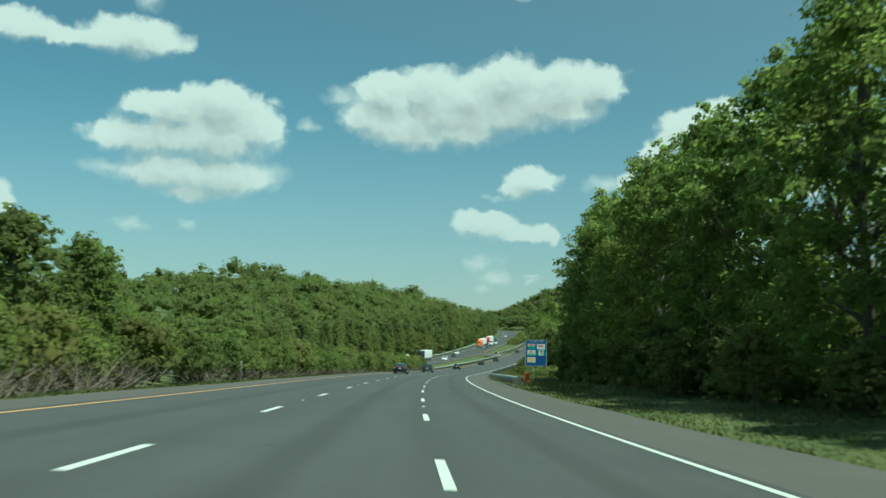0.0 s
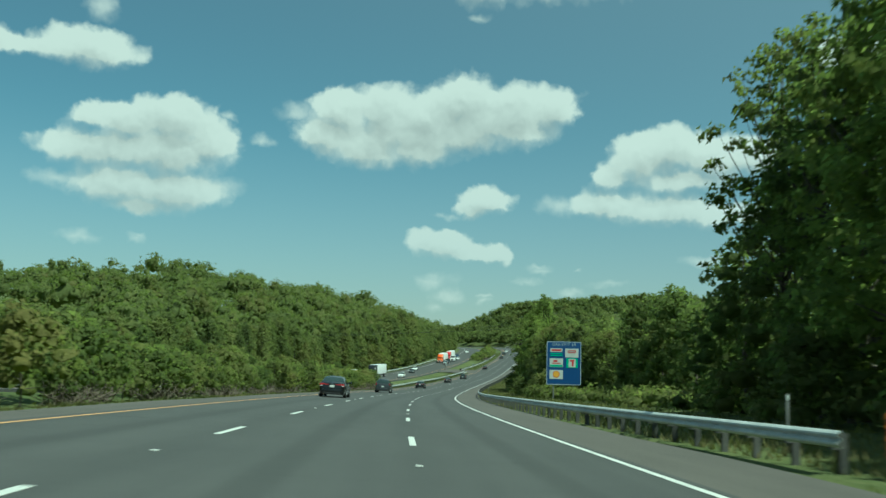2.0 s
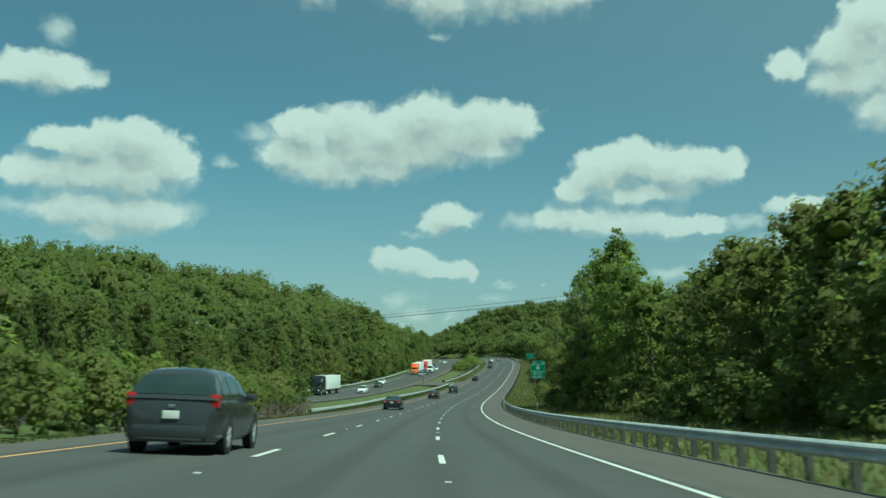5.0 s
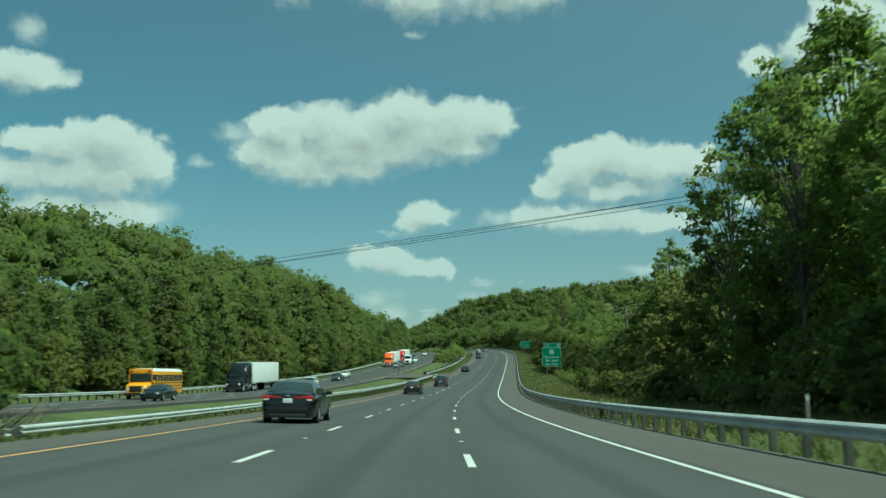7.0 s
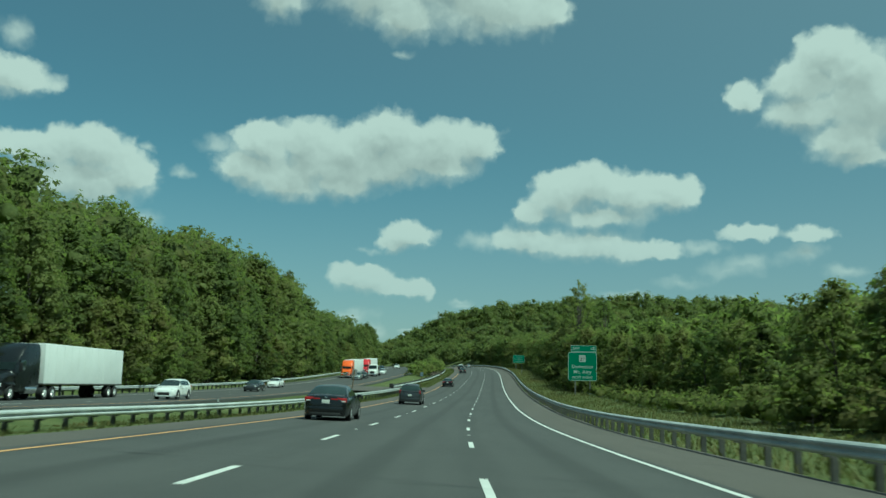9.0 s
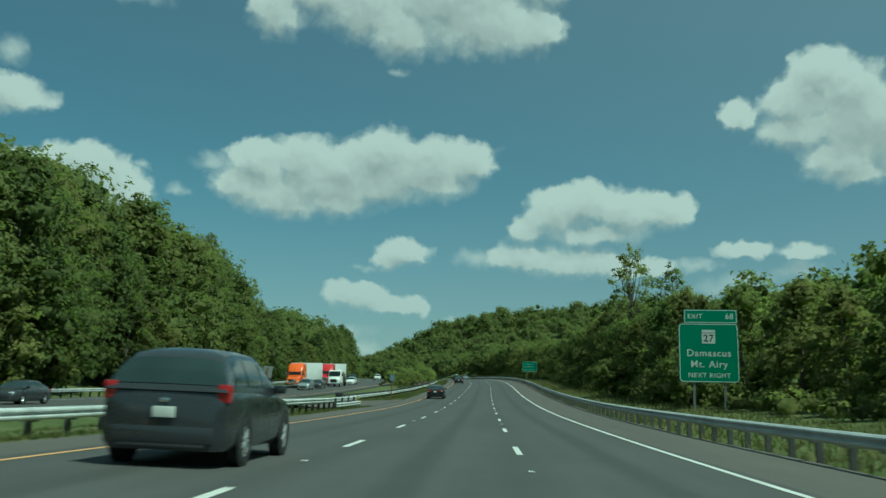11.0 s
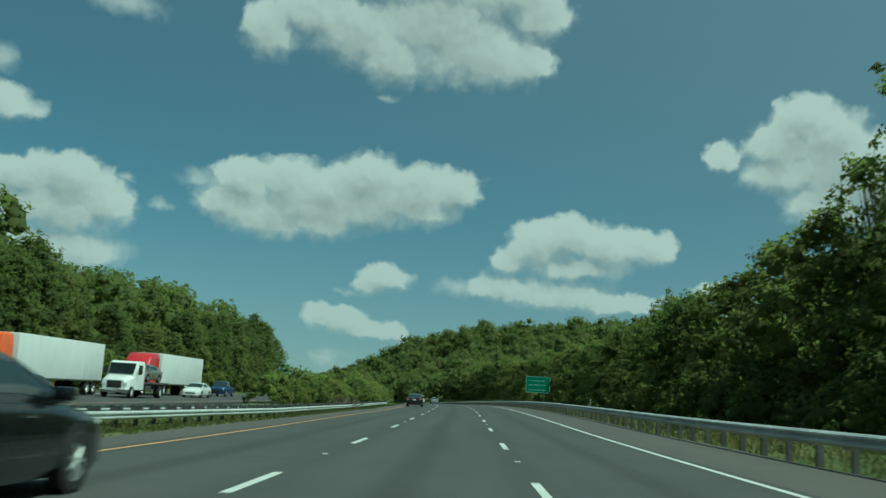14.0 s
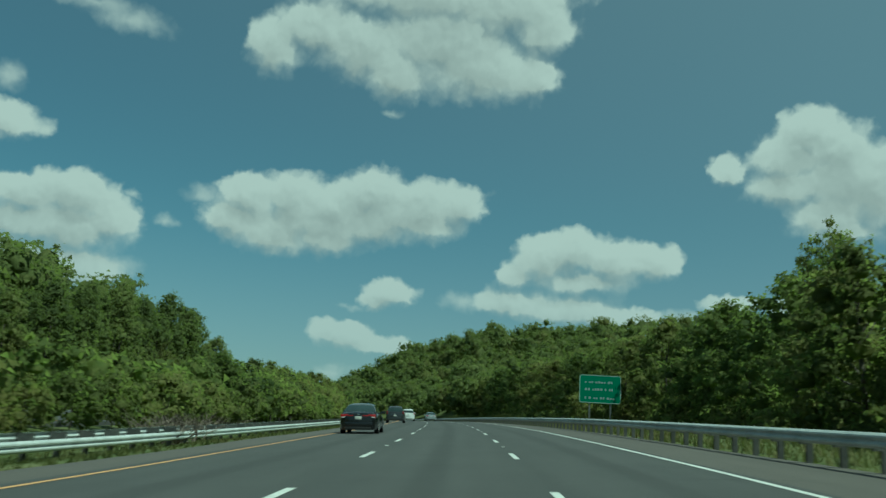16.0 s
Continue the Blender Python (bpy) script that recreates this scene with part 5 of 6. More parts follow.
grass("verge_grass", "unmown green and straw-coloured verge grass", [(70, 640, lambda s: max(7.0, right_barrier(s) - 0.1), lambda s: 14.0)], 10500, 2, 0.36)
grass("mown_grass", "short mown grass between the hard shoulder and the wood", [(-20, 70, lambda s: 7.0, lambda s: 14.0)], 16000, 4, 0.17)
grass("median_grass", "short mown olive-green median grass", [(-30, 246, lambda s: -13.6, lambda s: -9.25), (246, 417, lambda s: -16, lambda s: -9.2), (444, 640, lambda s: -16, lambda s: -9.2)], 15000, 3, 0.19)


def dead_wood(s, o, span, height, seed):
    rnd = random.Random(seed)
    bm = bmesh.new()
    for k in range(70):
        x, y = rnd.uniform(-0.9, 0.9), rnd.uniform(-span, span)
        a, b = Vector((x, y, rnd.uniform(-0.1, 0.3))), Vector((x + rnd.gauss(0, 0.8), y + rnd.gauss(0, 1.1), rnd.uniform(0.3, 1) * height))
        mid = a.lerp(b, 0.55) + Vector((rnd.gauss(0, 0.15), rnd.gauss(0, 0.15), 0))
        tube(bm, a, mid, 0.035, 0.022, 5)
        tube(bm, mid, b, 0.022, 0.006, 4)
        for j in range(2):
            tube(bm, mid, mid + Vector((rnd.gauss(0, 0.4), rnd.gauss(0, 0.4), rnd.uniform(0.1, 0.6))), 0.012, 0.004, 4)
    ob = new("brush_tangle", bm_mesh("brush_tangle", bm, M_BRUSH))
    ob.matrix_world = road_pose(s, o, 0, tilted=False, on_ground=True)
    return tagged(ob, "tangle of bare grey-brown dead branches at the thicket's edge", "dead branches", "tangles of dead branches")


for k, (s, o) in enumerate(((20, -11.4), (27, -11.6), (34, -11.9), (50, -11.8), (64, -11.8), (80, -11.9), (96, -12.0), (110, -12.0), (126, -12.1), (142, -12.2), (160, -12.4), (180, -12.4), (200, -12.2), (211, -11.6), (219, -11.4), (227, -11.3), (234, -11.4), (241, -11.8), (246, -12.4), (541, -10.6), (548, -12.0), (556, -13.4))):
    dead_wood(s, o - (2.1 if s < 150 else 2.7 if s < 300 else 2.4), 2.6, 1.9 if k < 4 else 1.3 if s < 195 or s > 500 else 1.6, k)


# ---- vehicles: y is ahead, x to the right, the wheels stand on z = 0 ----
def car_paint(name, colour, metal=0.3):
    return plain(name, colour, 0.28, metal, 0.06, 1.5, 0.6)


M_GLASS = glass("tinted_glass")
M_TYRE = plain("tyre_rubber", (0.018, 0.018, 0.018), 0.85)
M_RIM = steel("alloy_rim", (0.5, 0.5, 0.5), (0.75, 0.75, 0.75), 0.3, 0.6)
M_TRIM = plain("black_trim", (0.02, 0.02, 0.021), 0.6)
M_CHROME = steel("chrome", (0.6, 0.6, 0.6), (0.8, 0.8, 0.8), 0.12, 1.0)
M_TAIL = plain("red_lens", (0.35, 0.01, 0.012), 0.15, 0, 0.1, 3, 0.6)
M_LAMP = plain("clear_lens", (0.75, 0.77, 0.76), 0.12, 0, 0.08, 3, 0.6)
M_PLATE = plain("plate_white", (0.65, 0.66, 0.62), 0.5)
M_TRAILER = plain("trailer_white", (0.72, 0.73, 0.72), 0.45, 0, 0.07, 0.6)


def lathe(profile, steps=24):
    """A ring turned about the x axis from (x, radius) pairs."""
    rings = []
    for k in range(steps):
        a = 2 * math.pi * k / steps
        rings.append([(x, r * math.cos(a), r * math.sin(a)) for x, r in profile])
    rings.append(rings[0])
    bm = loft(rings, closed=False, caps=False)
    bmesh.ops.remove_doubles(bm, verts=bm.verts, dist=1e-5)
    return bm


def wheel(parent, x, y, r, width, rim_mat=M_RIM, spokes=7):
    side = 1 if x > 0 else -1
    w = width / 2
    tyre = part("wheel", lathe([(-w, r * 0.62), (-w, r * 0.9), (-w * 0.75, r), (w * 0.75, r), (w, r * 0.9), (w, r * 0.62), (-w, r * 0.62)]), M_TYRE, parent, "black rubber tyre")
    tyre.location = (x, y, r)
    bm = lathe([(side * w * 0.9, r * 0.64), (side * w * 0.92, r * 0.56), (side * w * 0.5, r * 0.55), (side * w * 0.5, 0.0)], 20)
    for k in range(spokes):
        a = 2 * math.pi * k / spokes
        tube(bm, (side * w * 0.75, 0, 0), (side * w * 0.72, math.cos(a) * r * 0.57, math.sin(a) * r * 0.57), r * 0.10, r * 0.07, 5)
    part("rim", bm, rim_mat, tyre)
    return tyre


def hull(sections, bottom, tuck=0.9):
    """A body skin from (y, half-width, shoulder height, top height) sections."""
    rings = []
    for y, w, belt, top in sections:
        half = [(w * tuck, bottom), (w * 0.985, bottom + 0.10), (w, bottom + 0.26), (w * 0.995, belt - 0.10), (w * 0.955, belt), (w * 0.80, top - 0.02), (w * 0.45, top), (0, top + 0.012)]
        ring = [(x, y, z) for x, z in half] + [(-x, y, z) for x, z in half[-2::-1]]
        rings.append(ring)
    return loft(rings)


def cabin_point(y, u, form):
    """A point on a rounded cabin: y along it, u from the right sill (0) over the roof (0.5) to the left sill (1)."""
    ys, tops, wb, zb = form
    top = float(np.interp(y, ys, tops))
    up = max(0.0, min(1.0, (top - zb) / (max(tops) - zb)))
    wt = wb - (wb * 0.27) * up
    side = 1 if u <= 0.5 else -1
    v = min(u, 1 - u)
    if v <= 0.3:
        f = v / 0.3
        return Vector((side * (wb + (wt - wb) * f + 0.025 * math.sin(math.pi * f)), y, zb + (top - 0.09 * up - zb) * f))
    f = (v - 0.3) / 0.2
    return Vector((side * wt * math.cos(f * math.pi / 2) ** 0.8, y, top - 0.09 * up + 0.09 * up * math.sin(f * math.pi / 2)))


def cabin_patch(form, y0, y1, u0, u1, lift, rows=8, cols=8, slant0=0.0, slant1=0.0):
    """A piece of the cabin's skin, raised by lift; the slants lean its ends as it rises."""
    bm = bmesh.new()
    grid = []
    for i in range(rows + 1):
        line = []
        for j in range(cols + 1):
            u = u0 + (u1 - u0) * j / cols
            f, rise = i / rows, min(u, 1 - u) / 0.3
            y = (y0 + slant0 * rise) * (1 - f) + (y1 + slant1 * rise) * f
            a = cabin_point(y, u, form)
            n = (cabin_point(y, u + 0.004, form) - cabin_point(y, u - 0.004, form)).cross(cabin_point(y + 0.02, u, form) - cabin_point(y - 0.02, u, form))
            n.normalize()
            if n.dot(a - Vector((0, 0, 0.7 * form[3]))) < 0:
                n = -n
            line.append(bm.verts.new(a + n * lift))
        grid.append(line)
    for i in range(rows):
        for j in range(cols):
            bm.faces.new((grid[i][j], grid[i][j + 1], grid[i + 1][j + 1], grid[i + 1][j]))
    return bm


def make_car(label, paint, where, kind="sedan", category="car", name="car", group=""):
    """A passenger car with its body, cabin, windows, lights and wheels."""
    root = thing(name, label, category, where, group)
    if kind == "sedan":
        length, w, h, bottom, r = 4.86, 0.92, 1.46, 0.19, 0.325
        sections = [(-2.43, 0.70, 0.72, 0.84), (-2.38, 0.82, 0.80, 0.97), (-2.2, 0.89, 0.88, 1.04), (-1.7, 0.92, 0.92, 1.06), (-0.6, 0.92, 0.92, 0.98), (0.7, 0.92, 0.90, 0.97), (1.15, 0.92, 0.86, 0.95), (1.9, 0.90, 0.78, 0.86), (2.25, 0.84, 0.68, 0.76), (2.40, 0.72, 0.60, 0.66), (2.44, 0.6, 0.52, 0.56)]
        form = ([-2.02, -1.7, -1.35, -1.0, -0.5, 0.0, 0.35, 0.8, 1.28], [1.0, 1.19, 1.36, 1.44, 1.475, 1.465, 1.42, 1.22, 0.94], 0.83, 0.92)
        glazing = ((-1.93, -1.18), (0.42, 1.17), ((-1.28, -0.42), (-0.36, 0.86)), (0.42, -0.42))
        axles, tail_z = (-1.42, 1.40), 0.84
    elif kind == "suv":
        length, w, h, bottom, r = 4.6, 0.93, 1.70, 0.24, 0.36
        sections = [(-2.28, 0.74, 0.82, 0.92), (-2.22, 0.86, 0.96, 1.06), (-2.0, 0.92, 1.04, 1.10), (-1.2, 0.93, 1.04, 1.10), (0.6, 0.93, 1.02, 1.08), (1.05, 0.93, 0.98, 1.06), (1.7, 0.91, 0.92, 1.00), (2.1, 0.86, 0.82, 0.90), (2.25, 0.74, 0.70, 0.78), (2.30, 0.62, 0.6, 0.66)]
        form = ([-2.26, -2.1, -1.85, -1.4, -0.6, 0.0, 0.3, 0.7, 1.12], [1.05, 1.34, 1.60, 1.68, 1.70, 1.68, 1.60, 1.34, 1.05], 0.86, 1.03)
        glazing = ((-2.21, -1.93), (0.32, 1.04), ((-1.75, -1.0), (-0.94, -0.1), (-0.04, 0.72)), (0.18, -0.36))
        axles, tail_z = (-1.38, 1.36), 1.02
    else:
        length, w, h, bottom, r = 5.6, 0.98, 1.85, 0.3, 0.39
        sections = [(-2.8, 0.92, 1.02, 1.10), (-2.7, 0.97, 1.06, 1.14), (-0.7, 0.98, 1.08, 1.14), (0.6, 0.98, 1.06, 1.12), (1.2, 0.97, 1.04, 1.12), (2.2, 0.95, 0.98, 1.08), (2.6, 0.9, 0.9, 1.0), (2.72, 0.8, 0.8, 0.86)]
        form = ([-0.8, -0.68, -0.5, 0.0, 0.5, 0.75, 1.3], [1.08, 1.6, 1.82, 1.85, 1.82, 1.66, 1.10], 0.90, 1.06)
        glazing = ((-0.77, -0.56), (0.6, 1.22), ((-0.5, 0.15), (0.2, 0.85)), (0.1, -0.3))
        axles, tail_z = (-1.75, 1.75), 0.92
    body = part("body", hull(sections, bottom), paint, root)
    part("cabin", cabin_patch(form, form[0][0], form[0][-1], 0.0, 1.0, 0.0, 20, 20), paint, root)
    (r0, r1), (f0, f1), sides, slant = glazing
    part("rear_window", cabin_patch(form, r0, r1, 0.29, 0.71, 0.008), M_GLASS, root, "dark tinted rear window")
    part("windscreen", cabin_patch(form, f0, f1, 0.27, 0.73, 0.008), M_GLASS, root, "dark windscreen")
    for side in (-1, 1):
        for k, (y0, y1) in enumerate(sides):
            lo, hi = (0.06, 0.265) if side > 0 else (0.735, 0.94)
            part("side_window", cabin_patch(form, y0, y1, lo, hi, 0.008, 6, 6, slant[0] if k == 0 else 0.0, slant[1] if k == len(sides) - 1 else 0.0), M_GLASS, root, "dark side window")
        nose = form[0][-1]
        part("wing_mirror", box(bmesh.new(), side * 0.95 - 0.11, side * 0.95 + 0.11, nose - 0.46, nose - 0.32, form[3] + 0.03, form[3] + 0.17, bevel=0.04), paint, root)
        rear_y = sections[1][0]
        if kind == "suv":
            part("tail_light", box(bmesh.new(), side * 0.80 - 0.09, side * 0.80 + 0.09, rear_y - 0.015, rear_y + 0.16, 0.90, 1.16, bevel=0.03), M_TAIL, root, "red tail light")
        else:
            lamp = part("tail_light", box(bmesh.new(), side * w * 0.72 - 0.20, side * w * 0.72 + 0.17, rear_y - 0.035, rear_y + 0.26, tail_z - 0.09, tail_z + 0.09, bevel=0.035), M_TAIL, root, "red tail light")
            part("reversing_lens", box(bmesh.new(), side * w * 0.70 - 0.17, side * w * 0.70 + 0.15, rear_y - 0.04, rear_y + 0.1, tail_z - 0.08, tail_z - 0.03, bevel=0.01), M_LAMP, lamp, "clear reversing lens")
            part("tail_strip", box(bmesh.new(), side * 0.36 - 0.16, side * 0.36 + 0.12, rear_y - 0.05, rear_y + 0.06, tail_z - 0.01, tail_z + 0.05, bevel=0.012), M_TAIL, root, "narrow red lens on the boot lid")
        fy = sections[-3][0]
        part("headlight", box(bmesh.new(), side * w * 0.68 - 0.16, side * w * 0.68 + 0.16, fy - 0.12, fy + 0.07, sections[-3][2] - 0.10, sections[-3][2] + 0.06, bevel=0.03), M_LAMP, root, "clear headlight")
        for y in (-0.75, 0.25):
            part("door_handle", box(bmesh.new(), side * (w + 0.008) - 0.012, side * (w + 0.008) + 0.012, y - 0.09, y + 0.09, sections[4][2] - 0.13, sections[4][2] - 0.10, bevel=0.005), M_CHROME if kind == "sedan" else M_TRIM, root)
        for y in axles:
            bm = bmesh.new()
            bmesh.ops.create_cone(bm, cap_ends=True, segments=28, radius1=r * 1.16, radius2=r * 1.16, depth=0.02, matrix=pose(side * (w - 0.004), y, r + 0.03, 0, 90, 0))
            part("wheel_arch", bm, M_TRIM, root, "dark wheel arch", smooth=False)
            wheel(root, side * (w - 0.09), y, r, 0.22)
    ry = sections[0][0]
    part("bumper", box(bmesh.new(), -0.72, 0.72, ry - 0.05, ry + 0.15, 0.32, 0.56, bevel=0.05), paint, root)
    part("bumper_trim", box(bmesh.new(), -0.62, 0.62, ry - 0.055, ry + 0.1, bottom + 0.02, 0.33, bevel=0.03), M_TRIM, root)
    part("plate", box(bmesh.new(), -0.155, 0.155, ry - 0.035, ry + 0.05, 0.68 if kind != "pickup" else 0.5, 0.83 if kind != "pickup" else 0.65, bevel=0.006), M_PLATE, root, "white number plate without readable signs")
    part("badge", box(bmesh.new(), -0.07, 0.07, ry - 0.02, ry + 0.06, 0.88, 0.95, bevel=0.015), M_CHROME, root)
    gy = sections[-1][0]
    part("grille", box(bmesh.new(), -0.5, 0.5, gy - 0.1, gy + 0.015, 0.34, sections[-1][3] - 0.06, bevel=0.03), M_TRIM, root)
    part("bumper", box(bmesh.new(), -0.7, 0.7, gy - 0.22, gy + 0.03, bottom + 0.02, 0.36, bevel=0.05), paint, root)
    return root


def lane_pose(s, o):
    return road_pose(s, o)


def far_pose(s, lane):
    m = road_pose(s, float(far_middle(s)) + lane * 3.66, 0, 180, tilted=False)
    m.translation.z = float(far_height(s))
    slope = float(np.interp(s, KNOT, GRADE))
    return m @ Matrix.Rotation(-math.atan(slope), 4, "X")


def big_wheel(parent, x, y, r=0.50, w=0.28, mat=M_RIM):
    return wheel(parent, x, y, r, w, mat, 8)


def make_semi(label, paint, where, dark=False):
    """An articulated lorry: bonneted tractor with sleeper and a box trailer."""
    root = thing("semi_truck", label, "truck", where, "lorries on the opposite carriageway")
    # tractor: front at y = 0
    bonnet = loft([[(sx * w, y, z0) for sx, z0 in ((-0.85, lo), (-1, lo + 0.25), (-1, hi - 0.25), (-0.8, hi), (0.8, hi), (1, hi - 0.25), (1, lo + 0.25), (0.85, lo))] for y, w, lo, hi in ((0.0, 0.80, 0.55, 1.45), (-0.25, 0.98, 0.5, 1.72), (-1.2, 1.05, 0.5, 1.92), (-1.9, 1.12, 0.5, 2.0))])
    part("bonnet", bonnet, paint, root)
    cab = loft([[(sx * w, y, z0) for sx, z0 in ((-1, 0.6), (-1, hi - 0.5), (-0.93, hi - 0.12), (-0.8, hi), (0.8, hi), (0.93, hi - 0.12), (1, hi - 0.5), (1, 0.6))] for y, w, hi in ((-1.75, 1.15, 2.05), (-2.25, 1.18, 2.95), (-2.7, 1.22, 3.5), (-3.4, 1.25, 3.95), (-5.0, 1.25, 4.0))])
    body = part("cab", cab, paint, root)
    bm = bmesh.new()
    v = [bm.verts.new(p) for p in ((-0.98, -1.74, 2.10), (0.98, -1.74, 2.10), (1.02, -2.22, 2.86), (-1.02, -2.22, 2.86))]
    f = bm.faces.new(v)
    bmesh.ops.solidify(bm, geom=[f], thickness=-0.04)
    part("windscreen", bm, M_GLASS, body, "dark windscreen")
    for side in (-1, 1):
        part("side_window", box(bmesh.new(), side * 1.205 - 0.03, side * 1.205 + 0.03, -3.0, -2.25, 2.05, 2.75, bevel=0.02), M_GLASS, body)
        part("mirror", box(bmesh.new(), side * 1.42 - 0.12, side * 1.42 + 0.12, -1.95, -1.85, 1.95, 2.55, bevel=0.03), M_TRIM if dark else M_CHROME, root)
        part("headlight", box(bmesh.new(), side * 0.84 - 0.16, side * 0.84 + 0.14, -0.22, 0.02, 0.92, 1.18, bevel=0.04), M_LAMP, root)
        part("fuel_tank", tube(bmesh.new(), (side * 1.0, -4.6, 0.72), (side * 1.0, -3.0, 0.72), 0.32, 0.32, 16), M_CHROME, root)
        part("mudguard", box(bmesh.new(), side * 1.05 - 0.16, side * 1.05 + 0.16, -1.75, -0.55, 1.02, 1.2, bevel=0.06), paint, root)
        big_wheel(root, side * 1.05, -1.15)
        for y in (-6.1, -7.4):
            big_wheel(root, side * 0.98, y, 0.5, 0.5)
    part("grille", box(bmesh.new(), -0.55, 0.55, -0.06, 0.03, 0.72, 1.42, bevel=0.03), M_TRIM if dark else M_CHROME, root)
    part("bumper", box(bmesh.new(), -1.12, 1.12, -0.3, 0.12, 0.32, 0.68, bevel=0.06), M_TRIM if dark else M_CHROME, root)
    part("chassis", box(bmesh.new(), -0.45, 0.45, -8.2, -1.5, 0.7, 0.95, bevel=0.02), M_TRIM, root)
    box_z = part("trailer", box(bmesh.new(), -1.28, 1.28, -20.6, -5.7, 1.15, 4.05, bevel=0.04), M_TRAILER, root, "white box trailer")
    for k in range(12):
        for side in (-1, 1):
            part("rivet_strip", box(bmesh.new(), side * 1.285 - 0.008, side * 1.285 + 0.008, -20.3 + k * 1.27, -20.25 + k * 1.27, 1.25, 3.95), M_TRAILER, box_z, smooth=False)
    part("side_rail", box(bmesh.new(), -1.29, 1.29, -20.6, -5.7, 1.08, 1.16), M_POST, box_z, smooth=False)
    part("underrun_bar", box(bmesh.new(), -1.1, 1.1, -20.6, -20.48, 0.5, 0.62), M_POST, box_z, smooth=False)
    for side in (-1, 1):
        part("landing_leg", box(bmesh.new(), side * 0.8 - 0.07, side * 0.8 + 0.07, -9.6, -9.45, 0.25, 1.1), M_POST, box_z, smooth=False)
        for y in (-18.0, -19.3):
            big_wheel(root, side * 0.98, y, 0.5, 0.5)
    return root


def make_bus(where):
    root = thing("school_bus", "yellow school bus with a white roof and black trim", "bus", where)
    yellow = plain("bus_yellow", (0.78, 0.34, 0.015), 0.4, 0, 0.06, 0.8, 0.3)
    white = plain("bus_roof_white", (0.75, 0.75, 0.71), 0.5)
    part("body", loft([[(sx * w, y, z) for sx, z in ((-1, 0.55), (-1, 2.35), (-0.96, 2.75), (0.96, 2.75), (1, 2.35), (1, 0.55))] for y, w in ((-1.35, 1.2), (-1.5, 1.22), (-10.6, 1.22), (-10.75, 1.18))]), yellow, root)
    part("roof", loft([[(sx * 1.19, y, 2.74 + z) for sx, z in ((-1, 0), (-0.92, 0.18), (-0.6, 0.30), (0, 0.34), (0.6, 0.30), (0.92, 0.18), (1, 0))] for y in (-1.45, -1.7, -10.4, -10.65)]), white, root, "white roof")
    part("brow", box(bmesh.new(), -1.18, 1.18, -1.5, -1.3, 2.55, 3.0, bevel=0.06), yellow, root)
    part("bonnet", loft([[(sx * w, y, z) for sx, z in ((-1, 0.6), (-1, hi - 0.2), (-0.8, hi), (0.8, hi), (1, hi - 0.2), (1, 0.6))] for y, w, hi in ((0.0, 0.92, 1.35), (-0.2, 1.05, 1.5), (-1.4, 1.15, 1.65))]), yellow, root)
    part("grille", box(bmesh.new(), -0.6, 0.6, -0.05, 0.03, 0.75, 1.3, bevel=0.03), M_TRIM, root)
    part("bumper", box(bmesh.new(), -1.15, 1.15, -0.15, 0.15, 0.4, 0.66, bevel=0.04), M_TRIM, root)
    part("windscreen", box(bmesh.new(), -1.08, 1.08, -1.38, -1.32, 1.72, 2.5, bevel=0.02), M_GLASS, root)
    for side in (-1, 1):
        part("headlight", box(bmesh.new(), side * 0.8 - 0.14, side * 0.8 + 0.14, -0.12, 0.02, 0.9, 1.15, bevel=0.04), M_LAMP, root)
        part("warning_light", box(bmesh.new(), side * 0.9 - 0.12, side * 0.9 + 0.12, -1.32, -1.26, 2.68, 2.86, bevel=0.03), M_TAIL, root)
        part("mirror", box(bmesh.new(), side * 1.4 - 0.12, side * 1.4 + 0.12, -1.3, -1.2, 1.9, 2.4, bevel=0.03), M_TRIM, root)
        for k in range(10):
            y = -1.95 - k * 0.86
            part("side_window", box(bmesh.new(), side * 1.222 - 0.02, side * 1.222 + 0.02, y - 0.72, y, 1.75, 2.42, bevel=0.015), M_GLASS, root, "dark side window")
        for z in (0.95, 1.25, 1.55):
            part("rub_rail", box(bmesh.new(), side * 1.23 - 0.02, side * 1.23 + 0.02, -10.6, -1.5, z, z + 0.07, bevel=0.01), M_TRIM, root)
        big_wheel(root, side * 1.02, -1.0, 0.46, 0.26, M_TRIM)
        big_wheel(root, side * 0.96, -8.1, 0.46, 0.5, M_TRIM)
    return root


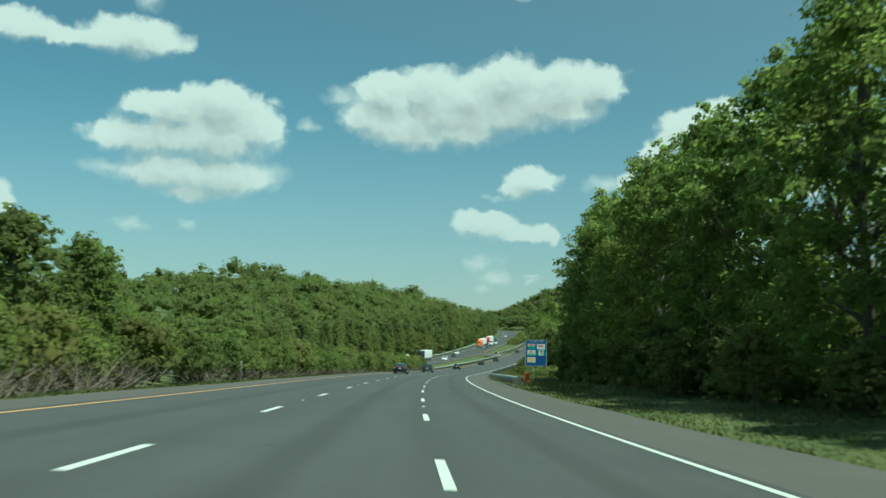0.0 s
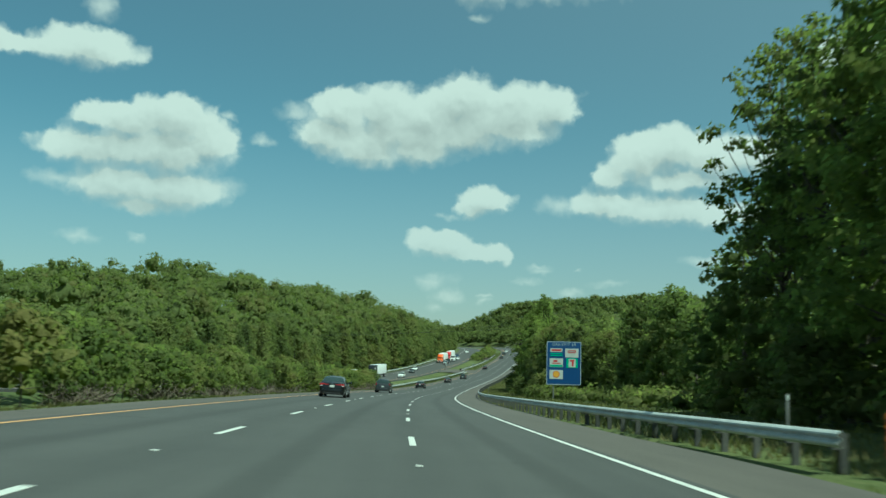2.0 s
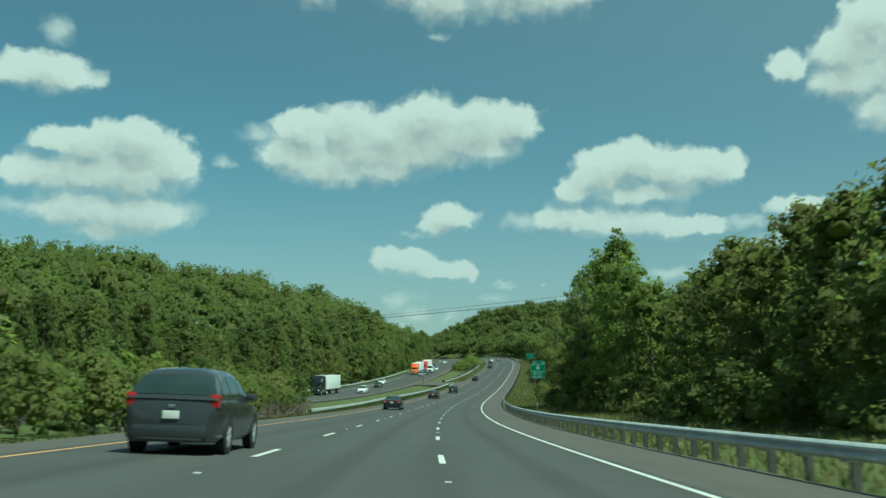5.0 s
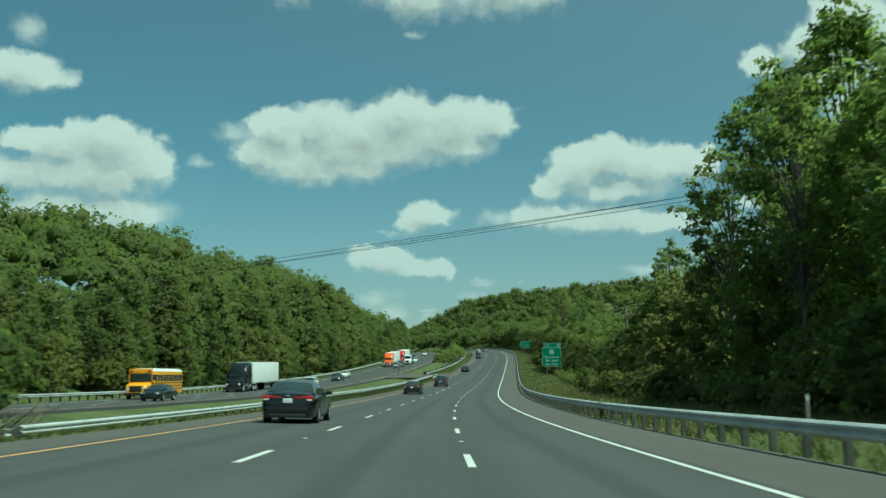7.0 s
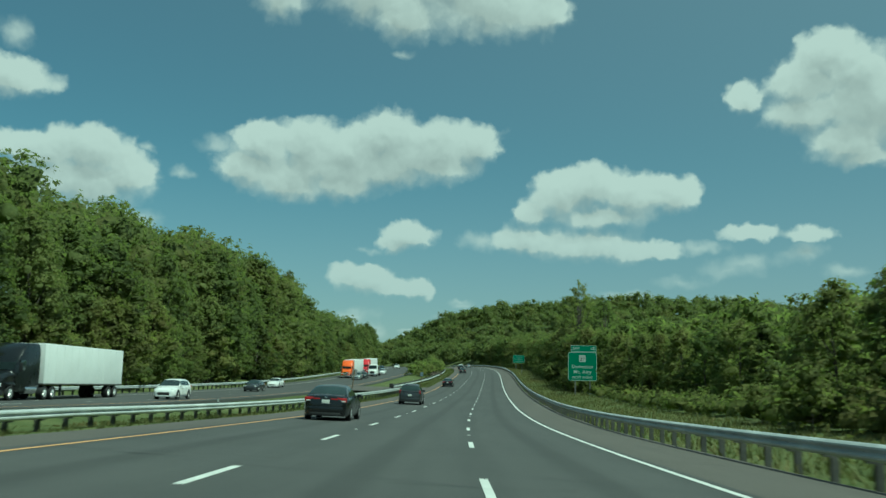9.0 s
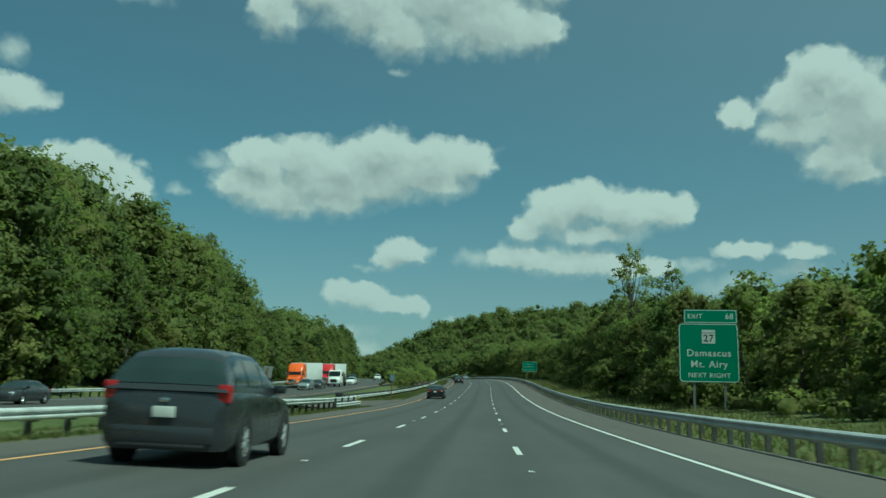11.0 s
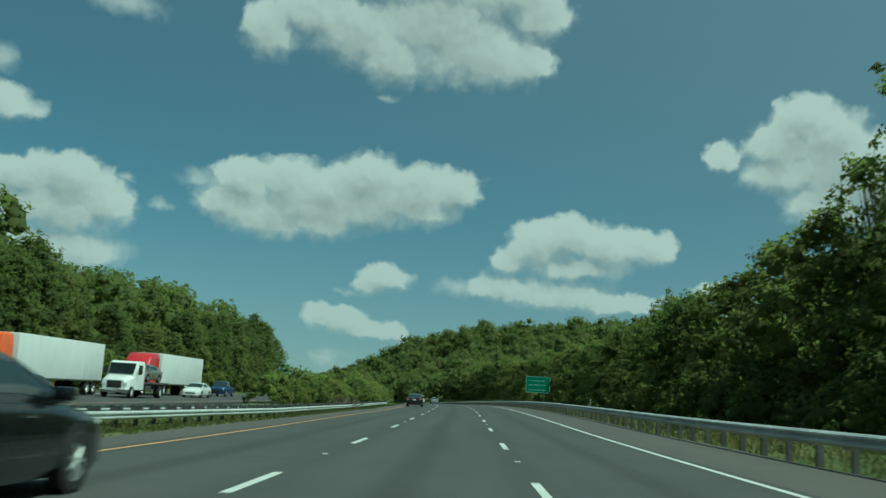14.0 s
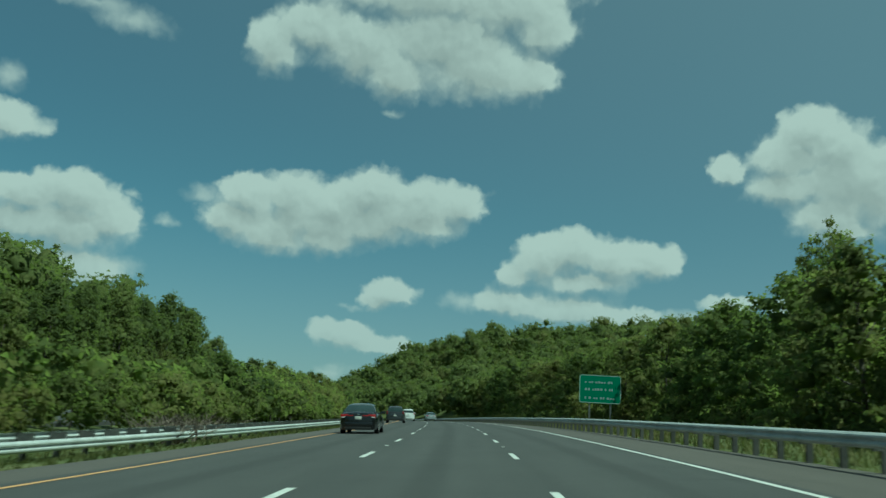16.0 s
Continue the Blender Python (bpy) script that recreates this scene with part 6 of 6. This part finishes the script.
def make_flatbed(where):
    root = thing("tow_truck", "white flatbed recovery truck carrying a car", "truck", where)
    white = plain("truck_white", (0.74, 0.75, 0.74), 0.4, 0, 0.06, 1.0, 0.4)
    part("bonnet", loft([[(sx * w, y, z) for sx, z in ((-1, 0.6), (-1, hi - 0.25), (-0.75, hi), (0.75, hi), (1, hi - 0.25), (1, 0.6))] for y, w, hi in ((0.0, 0.85, 1.35), (-0.2, 1.0, 1.6), (-1.3, 1.1, 1.78))]), white, root)
    body = part("cab", loft([[(sx * w, y, z) for sx, z in ((-1, 0.65), (-1, hi - 0.35), (-0.9, hi), (0.9, hi), (1, hi - 0.35), (1, 0.65))] for y, w, hi in ((-1.2, 1.12, 1.85), (-1.75, 1.15, 2.7), (-2.1, 1.15, 2.85), (-3.3, 1.15, 2.85))]), white, root)
    bm = bmesh.new()
    f = bm.faces.new([bm.verts.new(p) for p in ((-0.98, -1.12, 1.84), (0.98, -1.12, 1.84), (0.98, -1.66, 2.68), (-0.98, -1.66, 2.68))])
    bmesh.ops.solidify(bm, geom=[f], thickness=-0.04)
    part("windscreen", bm, M_GLASS, body)
    part("grille", box(bmesh.new(), -0.55, 0.55, -0.05, 0.04, 0.75, 1.3, bevel=0.03), M_TRIM, root)
    part("bumper", box(bmesh.new(), -1.1, 1.1, -0.2, 0.15, 0.4, 0.66, bevel=0.05), M_CHROME, root)
    part("deck", box(bmesh.new(), -1.22, 1.22, -9.6, -3.45, 1.12, 1.26, bevel=0.02), M_POST, root, "dark steel flat deck")
    part("toolbox", box(bmesh.new(), -1.15, 1.15, -5.2, -3.7, 0.55, 1.08, bevel=0.03), M_POST, root)
    part("chassis", box(bmesh.new(), -0.45, 0.45, -9.4, -1.0, 0.72, 1.1), M_TRIM, root, smooth=False)
    for side in (-1, 1):
        part("side_window", box(bmesh.new(), side * 1.14 - 0.02, side * 1.14 + 0.02, -2.75, -1.85, 1.85, 2.55, bevel=0.02), M_GLASS, body)
        part("headlight", box(bmesh.new(), side * 0.82 - 0.14, side * 0.82 + 0.14, -0.14, 0.02, 0.95, 1.2, bevel=0.04), M_LAMP, root)
        part("mirror", box(bmesh.new(), side * 1.34 - 0.1, side * 1.34 + 0.1, -1.6, -1.5, 1.8, 2.3, bevel=0.03), M_TRIM, root)
        big_wheel(root, side * 1.0, -0.85, 0.46, 0.26)
        big_wheel(root, side * 0.95, -7.6, 0.46, 0.5)
    return root


P_BLACK = car_paint("black_paint", (0.005, 0.0055, 0.006), 0.0)
P_GREY = car_paint("dark_grey_paint", (0.045, 0.048, 0.052))
P_WHITE = car_paint("white_paint", (0.72, 0.73, 0.72), 0.0)
P_SILVER = car_paint("silver_paint", (0.42, 0.46, 0.46), 0.6)
P_BLUE = car_paint("blue_paint", (0.02, 0.06, 0.16))
P_BEIGE = car_paint("pale_bronze_paint", (0.30, 0.27, 0.23), 0.5)
P_ORANGE = car_paint("orange_paint", (0.75, 0.12, 0.015), 0.0)
P_RED = car_paint("red_paint", (0.50, 0.02, 0.03), 0.0)

# traffic ahead
for s, o in ((122.6, -5.5), (250.7, -5.6), (321.9, -5.75), (449.0, -6.0), (550.0, -6.2)):
    make_car("glossy black saloon car in the passing lane", P_BLACK, lane_pose(s, o), "sedan", group="cars in the passing lane")
for s, o in ((172.5, -5.2), (361.0, -5.2), (600.0, -6.9)):
    make_car("dark grey sport utility car in the passing lane", P_GREY, lane_pose(s, o), "suv", group="cars in the passing lane")
make_car("white sport utility car in the passing lane", P_WHITE, lane_pose(640.0, -6.0), "suv")
make_car("silver saloon car in the middle lane", P_SILVER, lane_pose(664.0, -1.9), "sedan")
# oncoming traffic
make_bus(far_pose(309.0, -1))
make_car("black saloon car among oncoming traffic", P_BLACK, far_pose(300.0, 0.5), "sedan")
make_semi("black lorry with a white box trailer among oncoming traffic", P_BLACK, far_pose(343.0, -1), True)
make_car("white sport utility car among oncoming traffic", P_WHITE, far_pose(360.0, 0.9), "suv")
make_car("dark grey saloon car among oncoming traffic", P_GREY, far_pose(402.0, -0.1), "sedan")
make_car("white saloon car among oncoming traffic", P_WHITE, far_pose(428.0, -1), "sedan")
make_semi("orange lorry with a white box trailer among oncoming traffic", P_ORANGE, far_pose(496.0, -1))
make_car("silver minivan beside an orange lorry", P_SILVER, far_pose(487.0, 0.1), "suv")
make_car("dark grey saloon car beside an orange lorry", P_GREY, far_pose(497.0, 0.1), "sedan")
make_semi("red lorry with a white box trailer among oncoming traffic", P_RED, far_pose(526.0, -1))
make_flatbed(far_pose(512.0, 0.1))
deck_pose = far_pose(512.0, 0.1)
make_car("pale bronze saloon car standing on a flatbed truck", P_BEIGE, deck_pose @ pose(0, -6.3, 1.262), "sedan")
make_car("white saloon car among oncoming traffic", P_WHITE, far_pose(535.0, 0.1), "sedan")
make_car("dark blue pickup truck among oncoming traffic", P_BLUE, far_pose(556.0, -0.6), "pickup", "pickup truck")
make_car("white sport utility car among oncoming traffic", P_WHITE, far_pose(626.0, -0.6), "suv")
